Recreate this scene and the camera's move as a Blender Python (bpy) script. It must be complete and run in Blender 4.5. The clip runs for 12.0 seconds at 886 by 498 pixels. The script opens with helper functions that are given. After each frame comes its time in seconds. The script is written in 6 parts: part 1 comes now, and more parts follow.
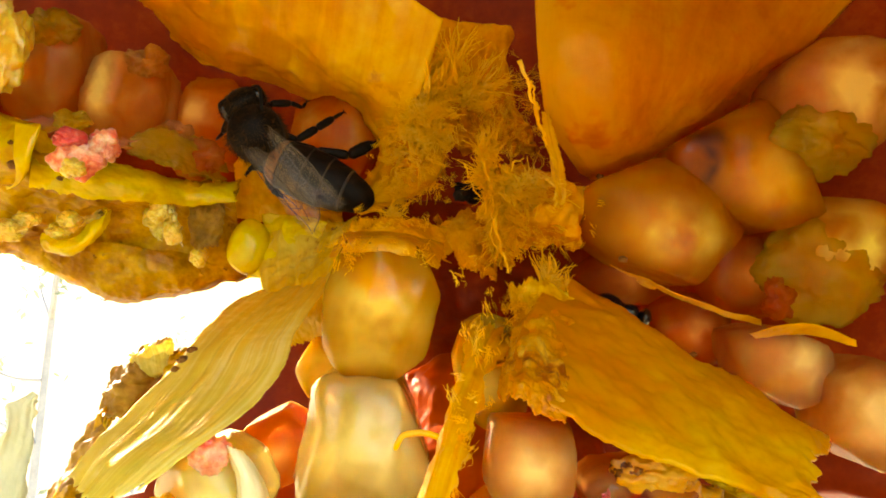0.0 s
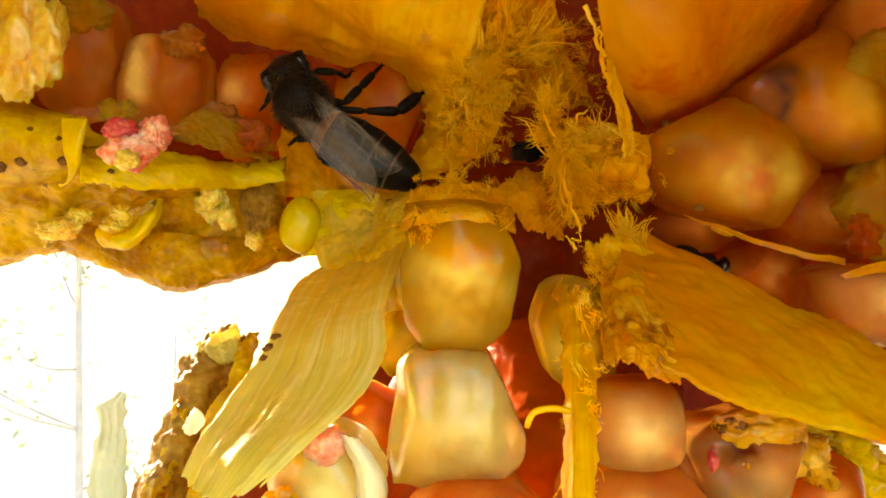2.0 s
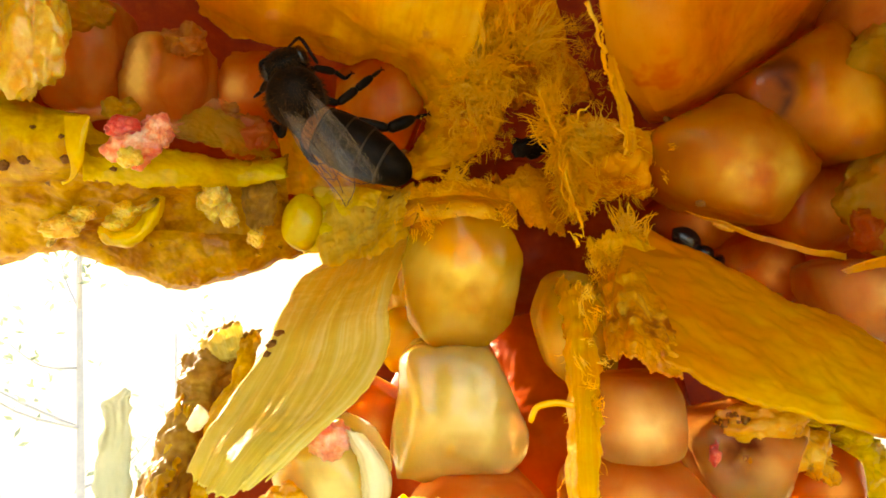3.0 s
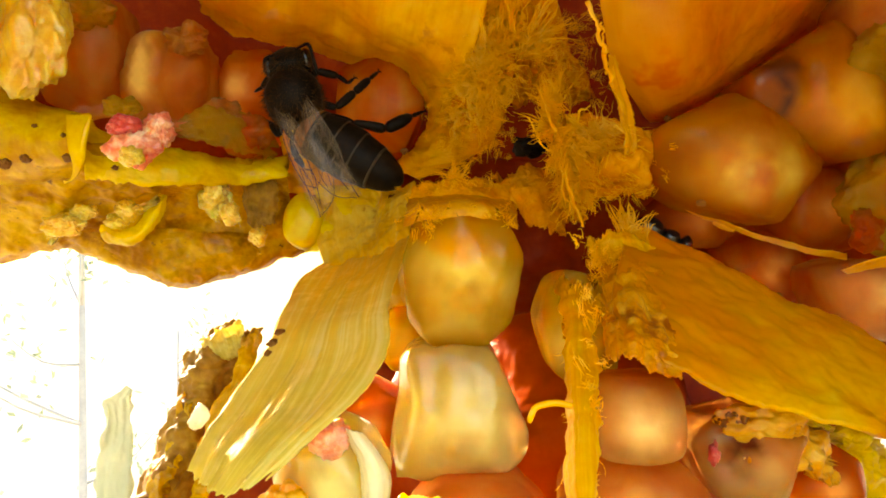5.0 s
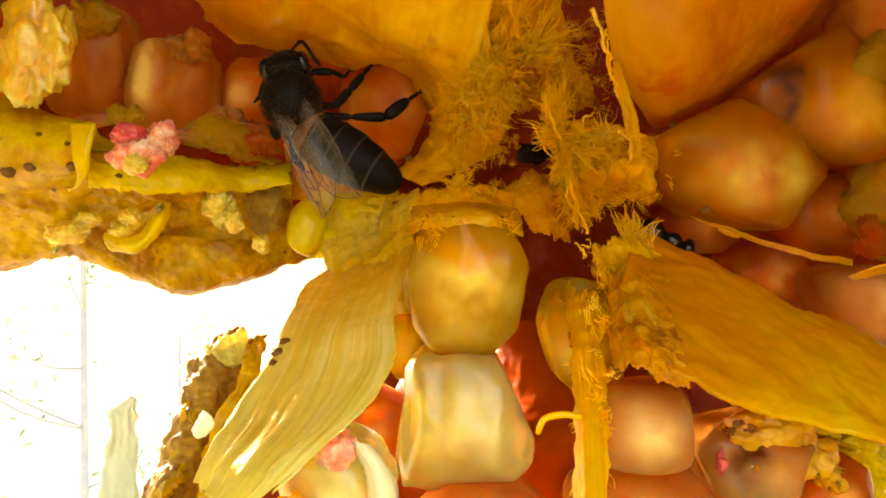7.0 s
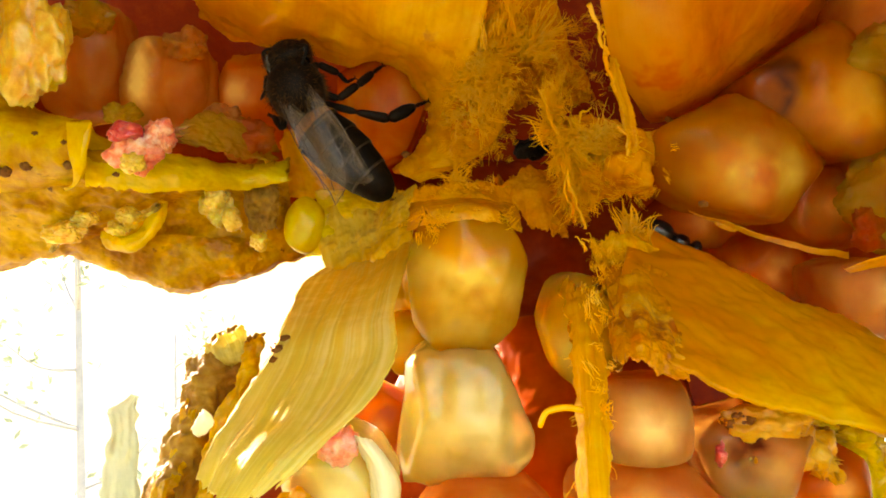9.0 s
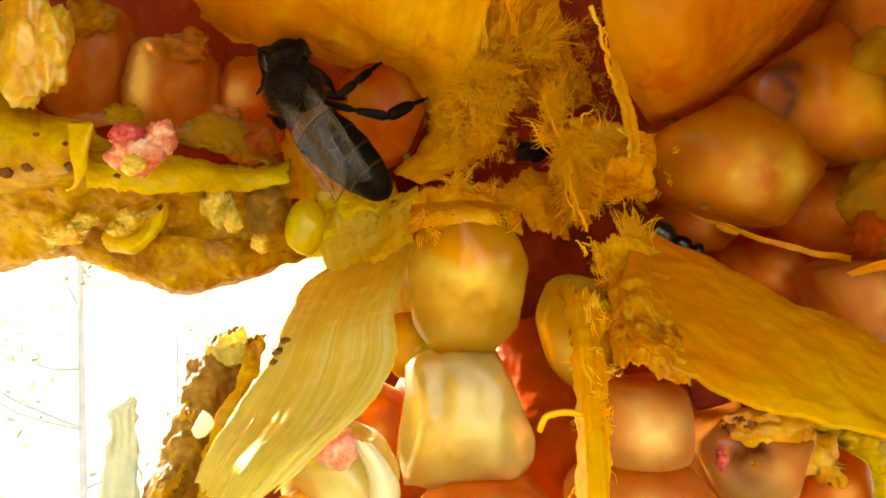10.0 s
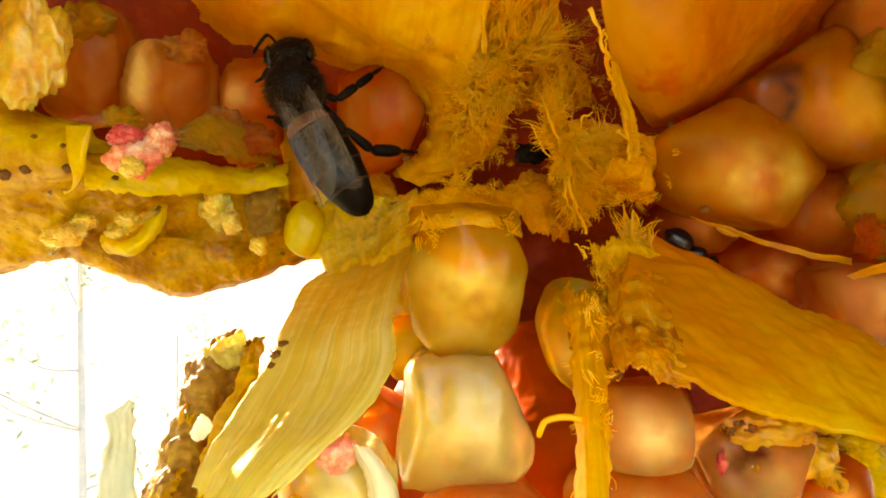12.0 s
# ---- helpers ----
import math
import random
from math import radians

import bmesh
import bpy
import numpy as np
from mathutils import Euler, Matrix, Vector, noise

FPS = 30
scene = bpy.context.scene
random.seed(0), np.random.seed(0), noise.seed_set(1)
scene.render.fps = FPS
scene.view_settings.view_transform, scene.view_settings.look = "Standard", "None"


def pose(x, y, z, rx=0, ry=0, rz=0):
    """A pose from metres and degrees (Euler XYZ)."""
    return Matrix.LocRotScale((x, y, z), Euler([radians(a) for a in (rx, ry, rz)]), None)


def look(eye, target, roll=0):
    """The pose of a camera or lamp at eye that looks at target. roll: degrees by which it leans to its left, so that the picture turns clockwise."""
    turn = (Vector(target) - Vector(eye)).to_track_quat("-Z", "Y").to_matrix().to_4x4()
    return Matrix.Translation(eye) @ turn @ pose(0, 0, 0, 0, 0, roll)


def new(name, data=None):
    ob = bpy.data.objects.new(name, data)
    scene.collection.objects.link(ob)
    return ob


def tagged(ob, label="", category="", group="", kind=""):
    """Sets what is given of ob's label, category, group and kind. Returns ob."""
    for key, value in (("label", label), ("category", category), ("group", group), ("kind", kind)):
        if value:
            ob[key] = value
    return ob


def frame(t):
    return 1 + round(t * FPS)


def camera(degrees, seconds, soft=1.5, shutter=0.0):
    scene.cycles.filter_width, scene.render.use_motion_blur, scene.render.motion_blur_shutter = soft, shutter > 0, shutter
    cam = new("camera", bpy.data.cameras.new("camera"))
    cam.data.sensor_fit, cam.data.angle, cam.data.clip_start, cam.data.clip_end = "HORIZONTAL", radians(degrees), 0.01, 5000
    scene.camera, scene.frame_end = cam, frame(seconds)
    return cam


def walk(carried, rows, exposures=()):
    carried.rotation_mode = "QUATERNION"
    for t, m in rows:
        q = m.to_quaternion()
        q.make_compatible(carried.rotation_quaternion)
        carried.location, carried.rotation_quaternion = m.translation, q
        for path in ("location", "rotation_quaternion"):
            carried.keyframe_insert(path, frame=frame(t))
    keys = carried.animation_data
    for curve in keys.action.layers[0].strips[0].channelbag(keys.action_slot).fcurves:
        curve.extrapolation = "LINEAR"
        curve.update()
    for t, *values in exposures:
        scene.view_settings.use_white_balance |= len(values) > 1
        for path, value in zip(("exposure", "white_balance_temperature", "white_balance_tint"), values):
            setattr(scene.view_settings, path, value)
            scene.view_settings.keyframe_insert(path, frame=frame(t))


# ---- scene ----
cam = camera(69.4, 12.0, soft=1.8)
EYE = 1.5
# seconds; right, ahead, up in millimetres; pitch, roll, yaw in degrees
PATH = [
    (0.0, 3.356, -1.207, -0.278, 3.91, -4.64, -1.61),
    (0.2, 2.556, -1.836, -0.188, 3.78, -4.86, -1.88),
    (0.3, 1.976, -2.543, -0.328, 1.29, -3.65, -1.26),
    (0.4, 1.425, -3.178, -0.391, -0.03, -2.63, -1.12),
    (0.5, 0.902, -3.354, -0.619, -0.13, -0.99, -0.32),
    (0.7, 0.309, -3.062, -0.426, -0.85, 0.14, 1.84),
    (1.0, 0.057, -2.480, -0.543, 0.65, 0.78, 1.84),
    (1.2, -0.052, -2.060, -0.375, 0.69, 0.61, 1.41),
    (1.5, -0.019, -0.353, -0.124, 0.07, 0.31, -0.14),
    (2.0, 0.080, 0.149, -0.067, 0.41, -0.12, -0.15),
    (2.5, 0.011, 0.003, -0.106, 0.09, -0.01, -0.25),
    (3.0, -0.033, 0.050, -0.124, 0.18, 0.07, -0.13),
    (5.0, 0.041, -0.029, -0.025, -0.04, -0.04, 0.03),
    (5.5, 0.000, -0.000, -0.000, 0.00, -0.00, -0.00),
    (6.0, -0.029, 0.001, 0.012, -0.01, 0.04, 0.02),
    (6.5, -0.029, 0.048, 0.080, 0.04, 0.03, 0.05),
    (7.0, -0.150, 0.067, 0.236, 0.22, 0.14, 0.15),
    (9.0, -0.336, 0.011, 0.141, 0.02, 0.60, -0.26),
    (9.5, -0.287, 0.015, 0.263, -0.05, 0.48, -0.11),
    (10.0, -0.267, 0.078, 0.243, 0.07, 0.45, -0.08),
    (10.5, -0.253, 0.049, 0.247, -0.00, 0.44, 0.03),
    (11.0, -0.225, 0.105, 0.263, 0.04, 0.40, -0.06),
    (11.5, -0.300, 0.080, 0.214, 0.07, 0.50, -0.06),
    (12.0, -0.217, 0.201, 0.311, 0.19, 0.42, -0.08),
]
MM = 0.001
walk(cam, [(t, pose(x * MM, y * MM, EYE + z * MM, 90 + p, r, w)) for t, x, y, z, p, r, w in PATH], [(0.0, 3.22, 8600, 16), (0.5, 3.16, 8600, 16), (0.9, 2.96, 8600, 16), (1.6, 2.96, 8600, 16), (2.1, 3.16, 8600, 16), (12.0, 3.18, 8600, 16)])

# ---- world and light ----
SUN_EL, SUN_AZ = 14.0, -44.0   # the sun stands behind the fruit, beyond the hole
world = bpy.data.worlds.new("sky")
scene.world = world
world.use_nodes = True
wn = world.node_tree.nodes
sky = wn.new("ShaderNodeTexSky")
sky.sky_type, sky.sun_disc = "NISHITA", False
sky.sun_elevation, sky.sun_rotation = radians(SUN_EL), radians(SUN_AZ)
sky.dust_density, sky.air_density = 3.0, 1.0
wn["Background"].inputs["Strength"].default_value = 0.15
world.node_tree.links.new(sky.outputs["Color"], wn["Background"].inputs["Color"])
sun = new("sun", bpy.data.lights.new("sun", "SUN"))
sun.data.energy, sun.data.angle, sun.data.color = 2.0, radians(2.0), (1.0, 0.94, 0.84)
az, el = radians(SUN_AZ), radians(SUN_EL)
sun_from = Vector((math.sin(az) * math.cos(el), math.cos(az) * math.cos(el), math.sin(el)))
sun.matrix_world = look(sun_from * 20 + Vector((0, 0, EYE)), (0, 0, EYE))


# ---- materials ----
def make_material(name, dark, mid, light, rough=0.4, sss=0.6, radius=(1.0, 0.45, 0.12), depth=0.002, scale=260.0, fine=1600.0, bump=0.3,
                  bump_dist=0.0002, coat=0.0, stretch=(1, 1, 1), spots=None, spot_scale=420.0, spot_at=0.68, metal=0.0, spec=0.5, lo=0.3, hi=0.72, trans=0.0, trans_colour=(0.9, 0.5, 0.06), clear=0.0, rough_var=0.14, wet=0.0, grain=None, root=None):
    """Flesh, skin and peel: cloudy colour at two scales, light that goes under the surface, fine relief; spots: the
    colour of stains and dark pits;
    grain: (count across, count along, share) of the fibres that run along a sheet; root: (colour, from, to, axis)
    blended in from one end of a sheet."""
    m = bpy.data.materials.new(name)
    m.use_nodes = True
    n, ln = m.node_tree.nodes, m.node_tree.links.new
    b = n["Principled BSDF"]
    co = n.new("ShaderNodeTexCoord")
    mp = n.new("ShaderNodeMapping")
    mp.inputs["Scale"].default_value = stretch
    ln(co.outputs["Object"], mp.inputs["Vector"])

    def noise_node(s, detail, rough_):
        k = n.new("ShaderNodeTexNoise")
        k.inputs["Scale"].default_value, k.inputs["Detail"].default_value, k.inputs["Roughness"].default_value = s, detail, rough_
        ln(mp.outputs["Vector"], k.inputs["Vector"])
        return k
    big, small = noise_node(scale, 5, 0.6), noise_node(fine, 6, 0.65)
    mix = n.new("ShaderNodeMix")
    mix.inputs[0].default_value = 0.38
    ln(big.outputs["Fac"], mix.inputs[2])
    ln(small.outputs["Fac"], mix.inputs[3])
    tone = mix.outputs[0]
    if grain or root:
        gm = n.new("ShaderNodeMapping")
        ln(co.outputs["UV"], gm.inputs["Vector"])
        gm.inputs["Scale"].default_value = (grain[0], grain[1], 1) if grain else (4, 1, 1)
        gn = n.new("ShaderNodeTexNoise")
        gn.inputs["Scale"].default_value, gn.inputs["Detail"].default_value, gn.inputs["Roughness"].default_value, gn.inputs["Distortion"].default_value = 1.0, 5, 0.62, 0.6
        ln(gm.outputs["Vector"], gn.inputs["Vector"])
    if grain:
        gx = n.new("ShaderNodeMix")
        gx.inputs[0].default_value = grain[2]
        ln(mix.outputs[0], gx.inputs[2])
        ln(gn.outputs["Fac"], gx.inputs[3])
        tone = gx.outputs[0]
    ramp = n.new("ShaderNodeValToRGB")
    e = ramp.color_ramp.elements
    e[0].position, e[0].color = lo, (*dark, 1)
    e[1].position, e[1].color = hi, (*light, 1)
    x = e.new((lo + hi) / 2)
    x.color = (*mid, 1)
    ln(tone, ramp.inputs["Fac"])
    colour = ramp.outputs["Color"]
    if root:
        sep, add, rm, rc = n.new("ShaderNodeSeparateXYZ"), n.new("ShaderNodeMath"), n.new("ShaderNodeMapRange"), n.new("ShaderNodeMix")
        ln(co.outputs["UV"], sep.inputs["Vector"])
        add.operation, add.inputs[1].default_value = "MULTIPLY_ADD", 0.9
        ln(gn.outputs["Fac"], add.inputs[0])
        ln(sep.outputs[root[3]], add.inputs[2])
        rm.inputs["From Min"].default_value, rm.inputs["From Max"].default_value = root[1] + 0.45, root[2] + 0.45
        rm.inputs["To Min"].default_value, rm.inputs["To Max"].default_value = 1.0, 0.0
        ln(add.outputs[0], rm.inputs["Value"])
        rc.data_type = "RGBA"
        ln(rm.outputs["Result"], rc.inputs[0])
        ln(colour, rc.inputs[6])
        rc.inputs[7].default_value = (*root[0], 1)
        colour = rc.outputs[2]
    if spots:
        sp = noise_node(spot_scale, 4, 0.7)
        sr = n.new("ShaderNodeValToRGB")
        sr.color_ramp.elements[0].position, sr.color_ramp.elements[1].position = spot_at, spot_at + 0.07
        ln(sp.outputs["Fac"], sr.inputs["Fac"])
        mc = n.new("ShaderNodeMix")
        mc.data_type = "RGBA"
        ln(sr.outputs["Color"], mc.inputs[0])
        ln(colour, mc.inputs[6])
        mc.inputs[7].default_value = (*spots, 1)
        colour = mc.outputs[2]
    ln(colour, b.inputs["Base Color"])
    rr = n.new("ShaderNodeMapRange")
    rr.inputs["To Min"].default_value, rr.inputs["To Max"].default_value = max(0.05, rough - rough_var), min(1, rough + rough_var)
    ln(small.outputs["Fac"], rr.inputs["Value"])
    ln(rr.outputs["Result"], b.inputs["Roughness"])
    b.inputs["Subsurface Weight"].default_value = sss
    b.inputs["Subsurface Radius"].default_value = radius
    b.inputs["Subsurface Scale"].default_value = depth
    b.inputs["Coat Weight"].default_value, b.inputs["Coat Roughness"].default_value = coat, 0.12
    b.inputs["Metallic"].default_value, b.inputs["Specular IOR Level"].default_value = metal, spec
    bp = n.new("ShaderNodeBump")
    bp.inputs["Strength"].default_value, bp.inputs["Distance"].default_value = bump, bump_dist
    ln(tone, bp.inputs["Height"])
    ln(bp.outputs["Normal"], b.inputs["Normal"])
    if wet:
        wn_, wb = noise_node(700, 3, 0.5), n.new("ShaderNodeBump")
        wb.inputs["Strength"].default_value, wb.inputs["Distance"].default_value = 0.3, 0.0002
        ln(wn_.outputs["Fac"], wb.inputs["Height"])
        ln(wb.outputs["Normal"], b.inputs["Coat Normal"])
        b.inputs["Coat Weight"].default_value, b.inputs["Coat Roughness"].default_value = wet, 0.04
    b.inputs["Transmission Weight"].default_value, b.inputs["IOR"].default_value = clear, 1.2 if clear else 1.4
    if trans:
        tr, ms = n.new("ShaderNodeBsdfTranslucent"), n.new("ShaderNodeMixShader")
        mt = n.new("ShaderNodeMix")
        mt.data_type, mt.inputs[0].default_value = "RGBA", 0.65
        ln(colour, mt.inputs[6])
        mt.inputs[7].default_value = (*trans_colour, 1)
        ln(mt.outputs[2], tr.inputs["Color"])
        ln(bp.outputs["Normal"], tr.inputs["Normal"])
        ms.inputs[0].default_value = trans
        ln(b.outputs["BSDF"], ms.inputs[1])
        ln(tr.outputs["BSDF"], ms.inputs[2])
        ln(ms.outputs["Shader"], n["Material Output"].inputs["Surface"])
    return m


def gel(name, deep, mid, pale, milk, clear=0.72, wet=0.8, dry=0.56, rough=0.22, depth=0.005, stain=(0.74, 0.32, 0.010)):
    """Translucent flesh of an aril: clouds and milky streaks inside, a wet skin with fine dimples outside."""
    m = bpy.data.materials.new(name)
    m.use_nodes = True
    n, ln = m.node_tree.nodes, m.node_tree.links.new
    b = n["Principled BSDF"]
    co, info, shift = n.new("ShaderNodeTexCoord"), n.new("ShaderNodeObjectInfo"), n.new("ShaderNodeVectorMath")
    ln(co.outputs["Object"], shift.inputs[0])
    ln(info.outputs["Random"], shift.inputs[1])

    def cloud(scale, detail, stretch=(1, 1, 1), warp=0.0):
        mp, k = n.new("ShaderNodeMapping"), n.new("ShaderNodeTexNoise")
        mp.inputs["Scale"].default_value = stretch
        ln(shift.outputs[0], mp.inputs["Vector"])
        ln(mp.outputs["Vector"], k.inputs["Vector"])
        k.inputs["Scale"].default_value, k.inputs["Detail"].default_value, k.inputs["Roughness"].default_value, k.inputs["Distortion"].default_value = scale, detail, 0.55, warp
        return k.outputs["Fac"]

    def blend(x, y, share):
        k = n.new("ShaderNodeMix")
        k.inputs[0].default_value = share
        ln(x, k.inputs[2])
        ln(y, k.inputs[3])
        return k.outputs[0]
    inner, streak, fine = cloud(190, 3, warp=0.8), cloud(420, 4, (1, 1, 0.3), 0.5), cloud(1500, 4)
    ramp = n.new("ShaderNodeValToRGB")
    e = ramp.color_ramp.elements
    e[0].position, e[0].color = 0.36, (*deep, 1)
    e[1].position, e[1].color = 0.64, (*pale, 1)
    e.new(0.50).color = (*mid, 1)
    ln(blend(inner, streak, 0.4), ramp.inputs["Fac"])
    near, core, thick = n.new("ShaderNodeAttribute"), n.new("ShaderNodeMix"), n.new("ShaderNodeMapRange")
    near.attribute_name = "milk"
    core.data_type = "RGBA"
    ln(near.outputs["Fac"], core.inputs[0])
    ln(ramp.outputs["Color"], core.inputs[6])
    core.inputs[7].default_value = (*milk, 1)
    rust, tint = n.new("ShaderNodeAttribute"), n.new("ShaderNodeMix")
    rust.attribute_name, tint.data_type = "stain", "RGBA"
    ln(rust.outputs["Fac"], tint.inputs[0])
    ln(core.outputs[2], tint.inputs[6])
    tint.inputs[7].default_value = (*stain, 1)
    ln(tint.outputs[2], b.inputs["Base Color"])
    thick.inputs["To Min"].default_value, thick.inputs["To Max"].default_value = clear, clear * 0.3
    ln(near.outputs["Fac"], thick.inputs["Value"])
    ln(thick.outputs["Result"], b.inputs["Transmission Weight"])
    firm = n.new("ShaderNodeMapRange")
    firm.inputs["To Min"].default_value, firm.inputs["To Max"].default_value = 1.0, 0.25
    ln(near.outputs["Fac"], firm.inputs["Value"])
    ln(firm.outputs["Result"], b.inputs["Subsurface Weight"])
    b.inputs["Roughness"].default_value, b.inputs["IOR"].default_value = rough, 1.2
    b.inputs["Specular IOR Level"].default_value = 0.0
    b.inputs["Subsurface Scale"].default_value = depth
    b.inputs["Subsurface Radius"].default_value = (1.0, 0.7, 0.25)
    b.inputs["Coat IOR"].default_value = 1.5
    drop = n.new("ShaderNodeMapRange")
    drop.inputs["From Min"].default_value, drop.inputs["From Max"].default_value = dry, dry + 0.06
    drop.inputs["To Min"].default_value, drop.inputs["To Max"].default_value = 0.0, wet
    ln(blend(cloud(260, 2), cloud(1700, 3), 0.55), drop.inputs["Value"])
    ln(drop.outputs["Result"], b.inputs["Coat Weight"])
    cr = n.new("ShaderNodeMapRange")
    cr.inputs["From Min"].default_value, cr.inputs["From Max"].default_value = 0.35, 0.65
    cr.inputs["To Min"].default_value, cr.inputs["To Max"].default_value = 0.03, 0.14
    ln(cloud(500, 4), cr.inputs["Value"])
    ln(cr.outputs["Result"], b.inputs["Coat Roughness"])
    bump, skin = n.new("ShaderNodeBump"), n.new("ShaderNodeBump")
    bump.inputs["Strength"].default_value, bump.inputs["Distance"].default_value = 0.25, 0.0003
    ln(blend(streak, fine, 0.35), bump.inputs["Height"])
    ln(bump.outputs["Normal"], b.inputs["Normal"])
    skin.inputs["Strength"].default_value, skin.inputs["Distance"].default_value = 0.4, 0.0003
    ln(blend(cloud(650, 3), cloud(2400, 2), 0.25), skin.inputs["Height"])
    ln(skin.outputs["Normal"], b.inputs["Coat Normal"])
    return m


ARIL = gel("aril_amber", (0.62, 0.12, 0.003), (0.71, 0.19, 0.005), (0.79, 0.30, 0.012), (0.97, 0.82, 0.14), wet=0.6)
ARIL_ROT = gel("aril_rotten", (0.62, 0.12, 0.003), (0.71, 0.19, 0.005), (0.79, 0.30, 0.012), (0.92, 0.60, 0.09), wet=0.6, stain=(0.15, 0.035, 0.004))
ARIL_PALE = gel("aril_pale", (0.64, 0.44, 0.07), (0.69, 0.51, 0.11), (0.75, 0.60, 0.17), (0.77, 0.63, 0.20), clear=0.64, wet=0.9, dry=0.36)
ARIL_HONEY = gel("aril_honey", (0.62, 0.30, 0.010), (0.71, 0.41, 0.026), (0.79, 0.55, 0.07), (0.82, 0.60, 0.10), clear=0.66, wet=0.5, dry=0.46)
ARIL_SOFT = gel("aril_soft", (0.62, 0.27, 0.008), (0.70, 0.38, 0.018), (0.78, 0.50, 0.05), (0.82, 0.58, 0.09), wet=0.4, dry=0.60)
ARIL_RED = gel("aril_red", (0.62, 0.09, 0.006), (0.72, 0.15, 0.012), (0.82, 0.27, 0.035), (0.86, 0.38, 0.08), wet=0.5, dry=0.60)
ARIL_BROWN = gel("aril_brown", (0.56, 0.12, 0.016), (0.68, 0.20, 0.030), (0.79, 0.33, 0.06), (0.87, 0.54, 0.13), clear=0.58, wet=0.4, dry=0.63)
ARIL_BLUSH = gel("aril_blush", (0.66, 0.11, 0.010), (0.77, 0.19, 0.020), (0.87, 0.34, 0.055), (0.90, 0.46, 0.11), clear=0.42, wet=0.4, dry=0.60)
ARIL_PINK = gel("aril_pink", (0.62, 0.16, 0.03), (0.72, 0.27, 0.05), (0.81, 0.41, 0.11), (0.88, 0.60, 0.22), wet=0.6, dry=0.57, stain=(0.2, 0.03, 0.008))
SEED = make_material("seed_core", (0.94, 0.60, 0.07), (0.97, 0.74, 0.14), (0.98, 0.86, 0.30), 0.5, 0.6, depth=0.002, bump=0.3, scale=300)
SEPTUM = make_material("septum_yellow", (0.80, 0.36, 0.004), (0.90, 0.54, 0.006), (0.94, 0.70, 0.02), 0.3, 0.0, bump=0.5, bump_dist=0.0003, scale=120, fine=1000, trans=0.5, trans_colour=(0.98, 0.64, 0.02), spots=(0.60, 0.24, 0.015), spot_at=0.66, spot_scale=300, spec=0.3, wet=0.5, lo=0.38, hi=0.63)
SEPTUM_GOLD = make_material("septum_gold", (0.7, 0.27, 0.004), (0.82, 0.45, 0.01), (0.9, 0.65, 0.035), 0.32, 0.0, bump=0.4, bump_dist=0.0003, scale=130, fine=1000, trans=0.5, trans_colour=(0.98, 0.72, 0.04), spots=(0.60, 0.24, 0.015), spot_at=0.63, spot_scale=300, spec=0.2, wet=0.12, lo=0.41, hi=0.60, grain=(16, 1.4, 0.35))
SEPTUM_BROAD = make_material("septum_broad", (0.62, 0.27, 0.005), (0.7, 0.4, 0.01), (0.76, 0.55, 0.025), 0.32, 0.0, bump=0.15, bump_dist=0.0003, scale=130, fine=1000, trans=0.5, trans_colour=(0.92, 0.68, 0.05), spots=(0.60, 0.24, 0.015), spot_at=0.63, spot_scale=300, spec=0.2, wet=0.12, lo=0.41, hi=0.60, grain=(1.5, 7, 0.22), root=((0.74, 0.26, 0.008), -0.05, 0.5, "X"))
# root blends a yellower tone in over the sheet's left part
SEPTUM_ORANGE = make_material("septum_orange", (0.54, 0.13, 0.004), (0.68, 0.24, 0.007), (0.8, 0.41, 0.025), 0.3, 0.0, bump=0.5, bump_dist=0.0003, scale=60, fine=1000, trans=0.5, trans_colour=(0.98, 0.46, 0.02), spec=0.15, wet=0.05, spots=(0.62, 0.14, 0.004), spot_at=0.6, spot_scale=170, lo=0.36, hi=0.62, grain=(14, 2.5, 0.35), root=((0.76, 0.40, 0.02), 0.0, 0.45, "X"))
SEPTUM_PALE = make_material("septum_pale", (0.58, 0.5, 0.05), (0.7, 0.64, 0.12), (0.85, 0.82, 0.42), 0.26, 0.0, bump=0.3, wet=1.0, spec=0.3, scale=160, fine=900, trans=0.66, trans_colour=(0.95, 0.90, 0.34), lo=0.38, hi=0.60, grain=(34, 1.0, 0.6), root=((0.88, 0.52, 0.02), 0.0, 0.45, "Y"))
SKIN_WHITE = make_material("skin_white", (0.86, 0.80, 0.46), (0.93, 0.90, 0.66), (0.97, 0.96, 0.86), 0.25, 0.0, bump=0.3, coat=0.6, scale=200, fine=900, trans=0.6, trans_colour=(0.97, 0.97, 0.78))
SKIN_FLAP = make_material("skin_flap", (0.48, 0.54, 0.34), (0.64, 0.68, 0.50), (0.76, 0.79, 0.66), 0.35, 0.0, bump=0.3, scale=220, fine=900, trans=0.35, trans_colour=(0.60, 0.68, 0.50), spec=0.3)
RIND_FLESH = make_material("rind_flesh", (0.56, 0.28, 0.005), (0.74, 0.56, 0.008), (0.82, 0.72, 0.02), 0.45, 0.0, bump=0.7, bump_dist=0.0003, scale=170, fine=1400, trans=0.38, trans_colour=(1.0, 0.74, 0.03), spots=(0.30, 0.11, 0.012), spot_at=0.645, spot_scale=520, spec=0.25, wet=0.3, lo=0.38, hi=0.63)
PITH = make_material("pith_pale", (0.72, 0.50, 0.16), (0.82, 0.64, 0.24), (0.88, 0.74, 0.36), 0.6, 0.0, bump=0.4, scale=140, fine=900, trans=0.25, trans_colour=(0.9, 0.6, 0.2), spec=0.2)
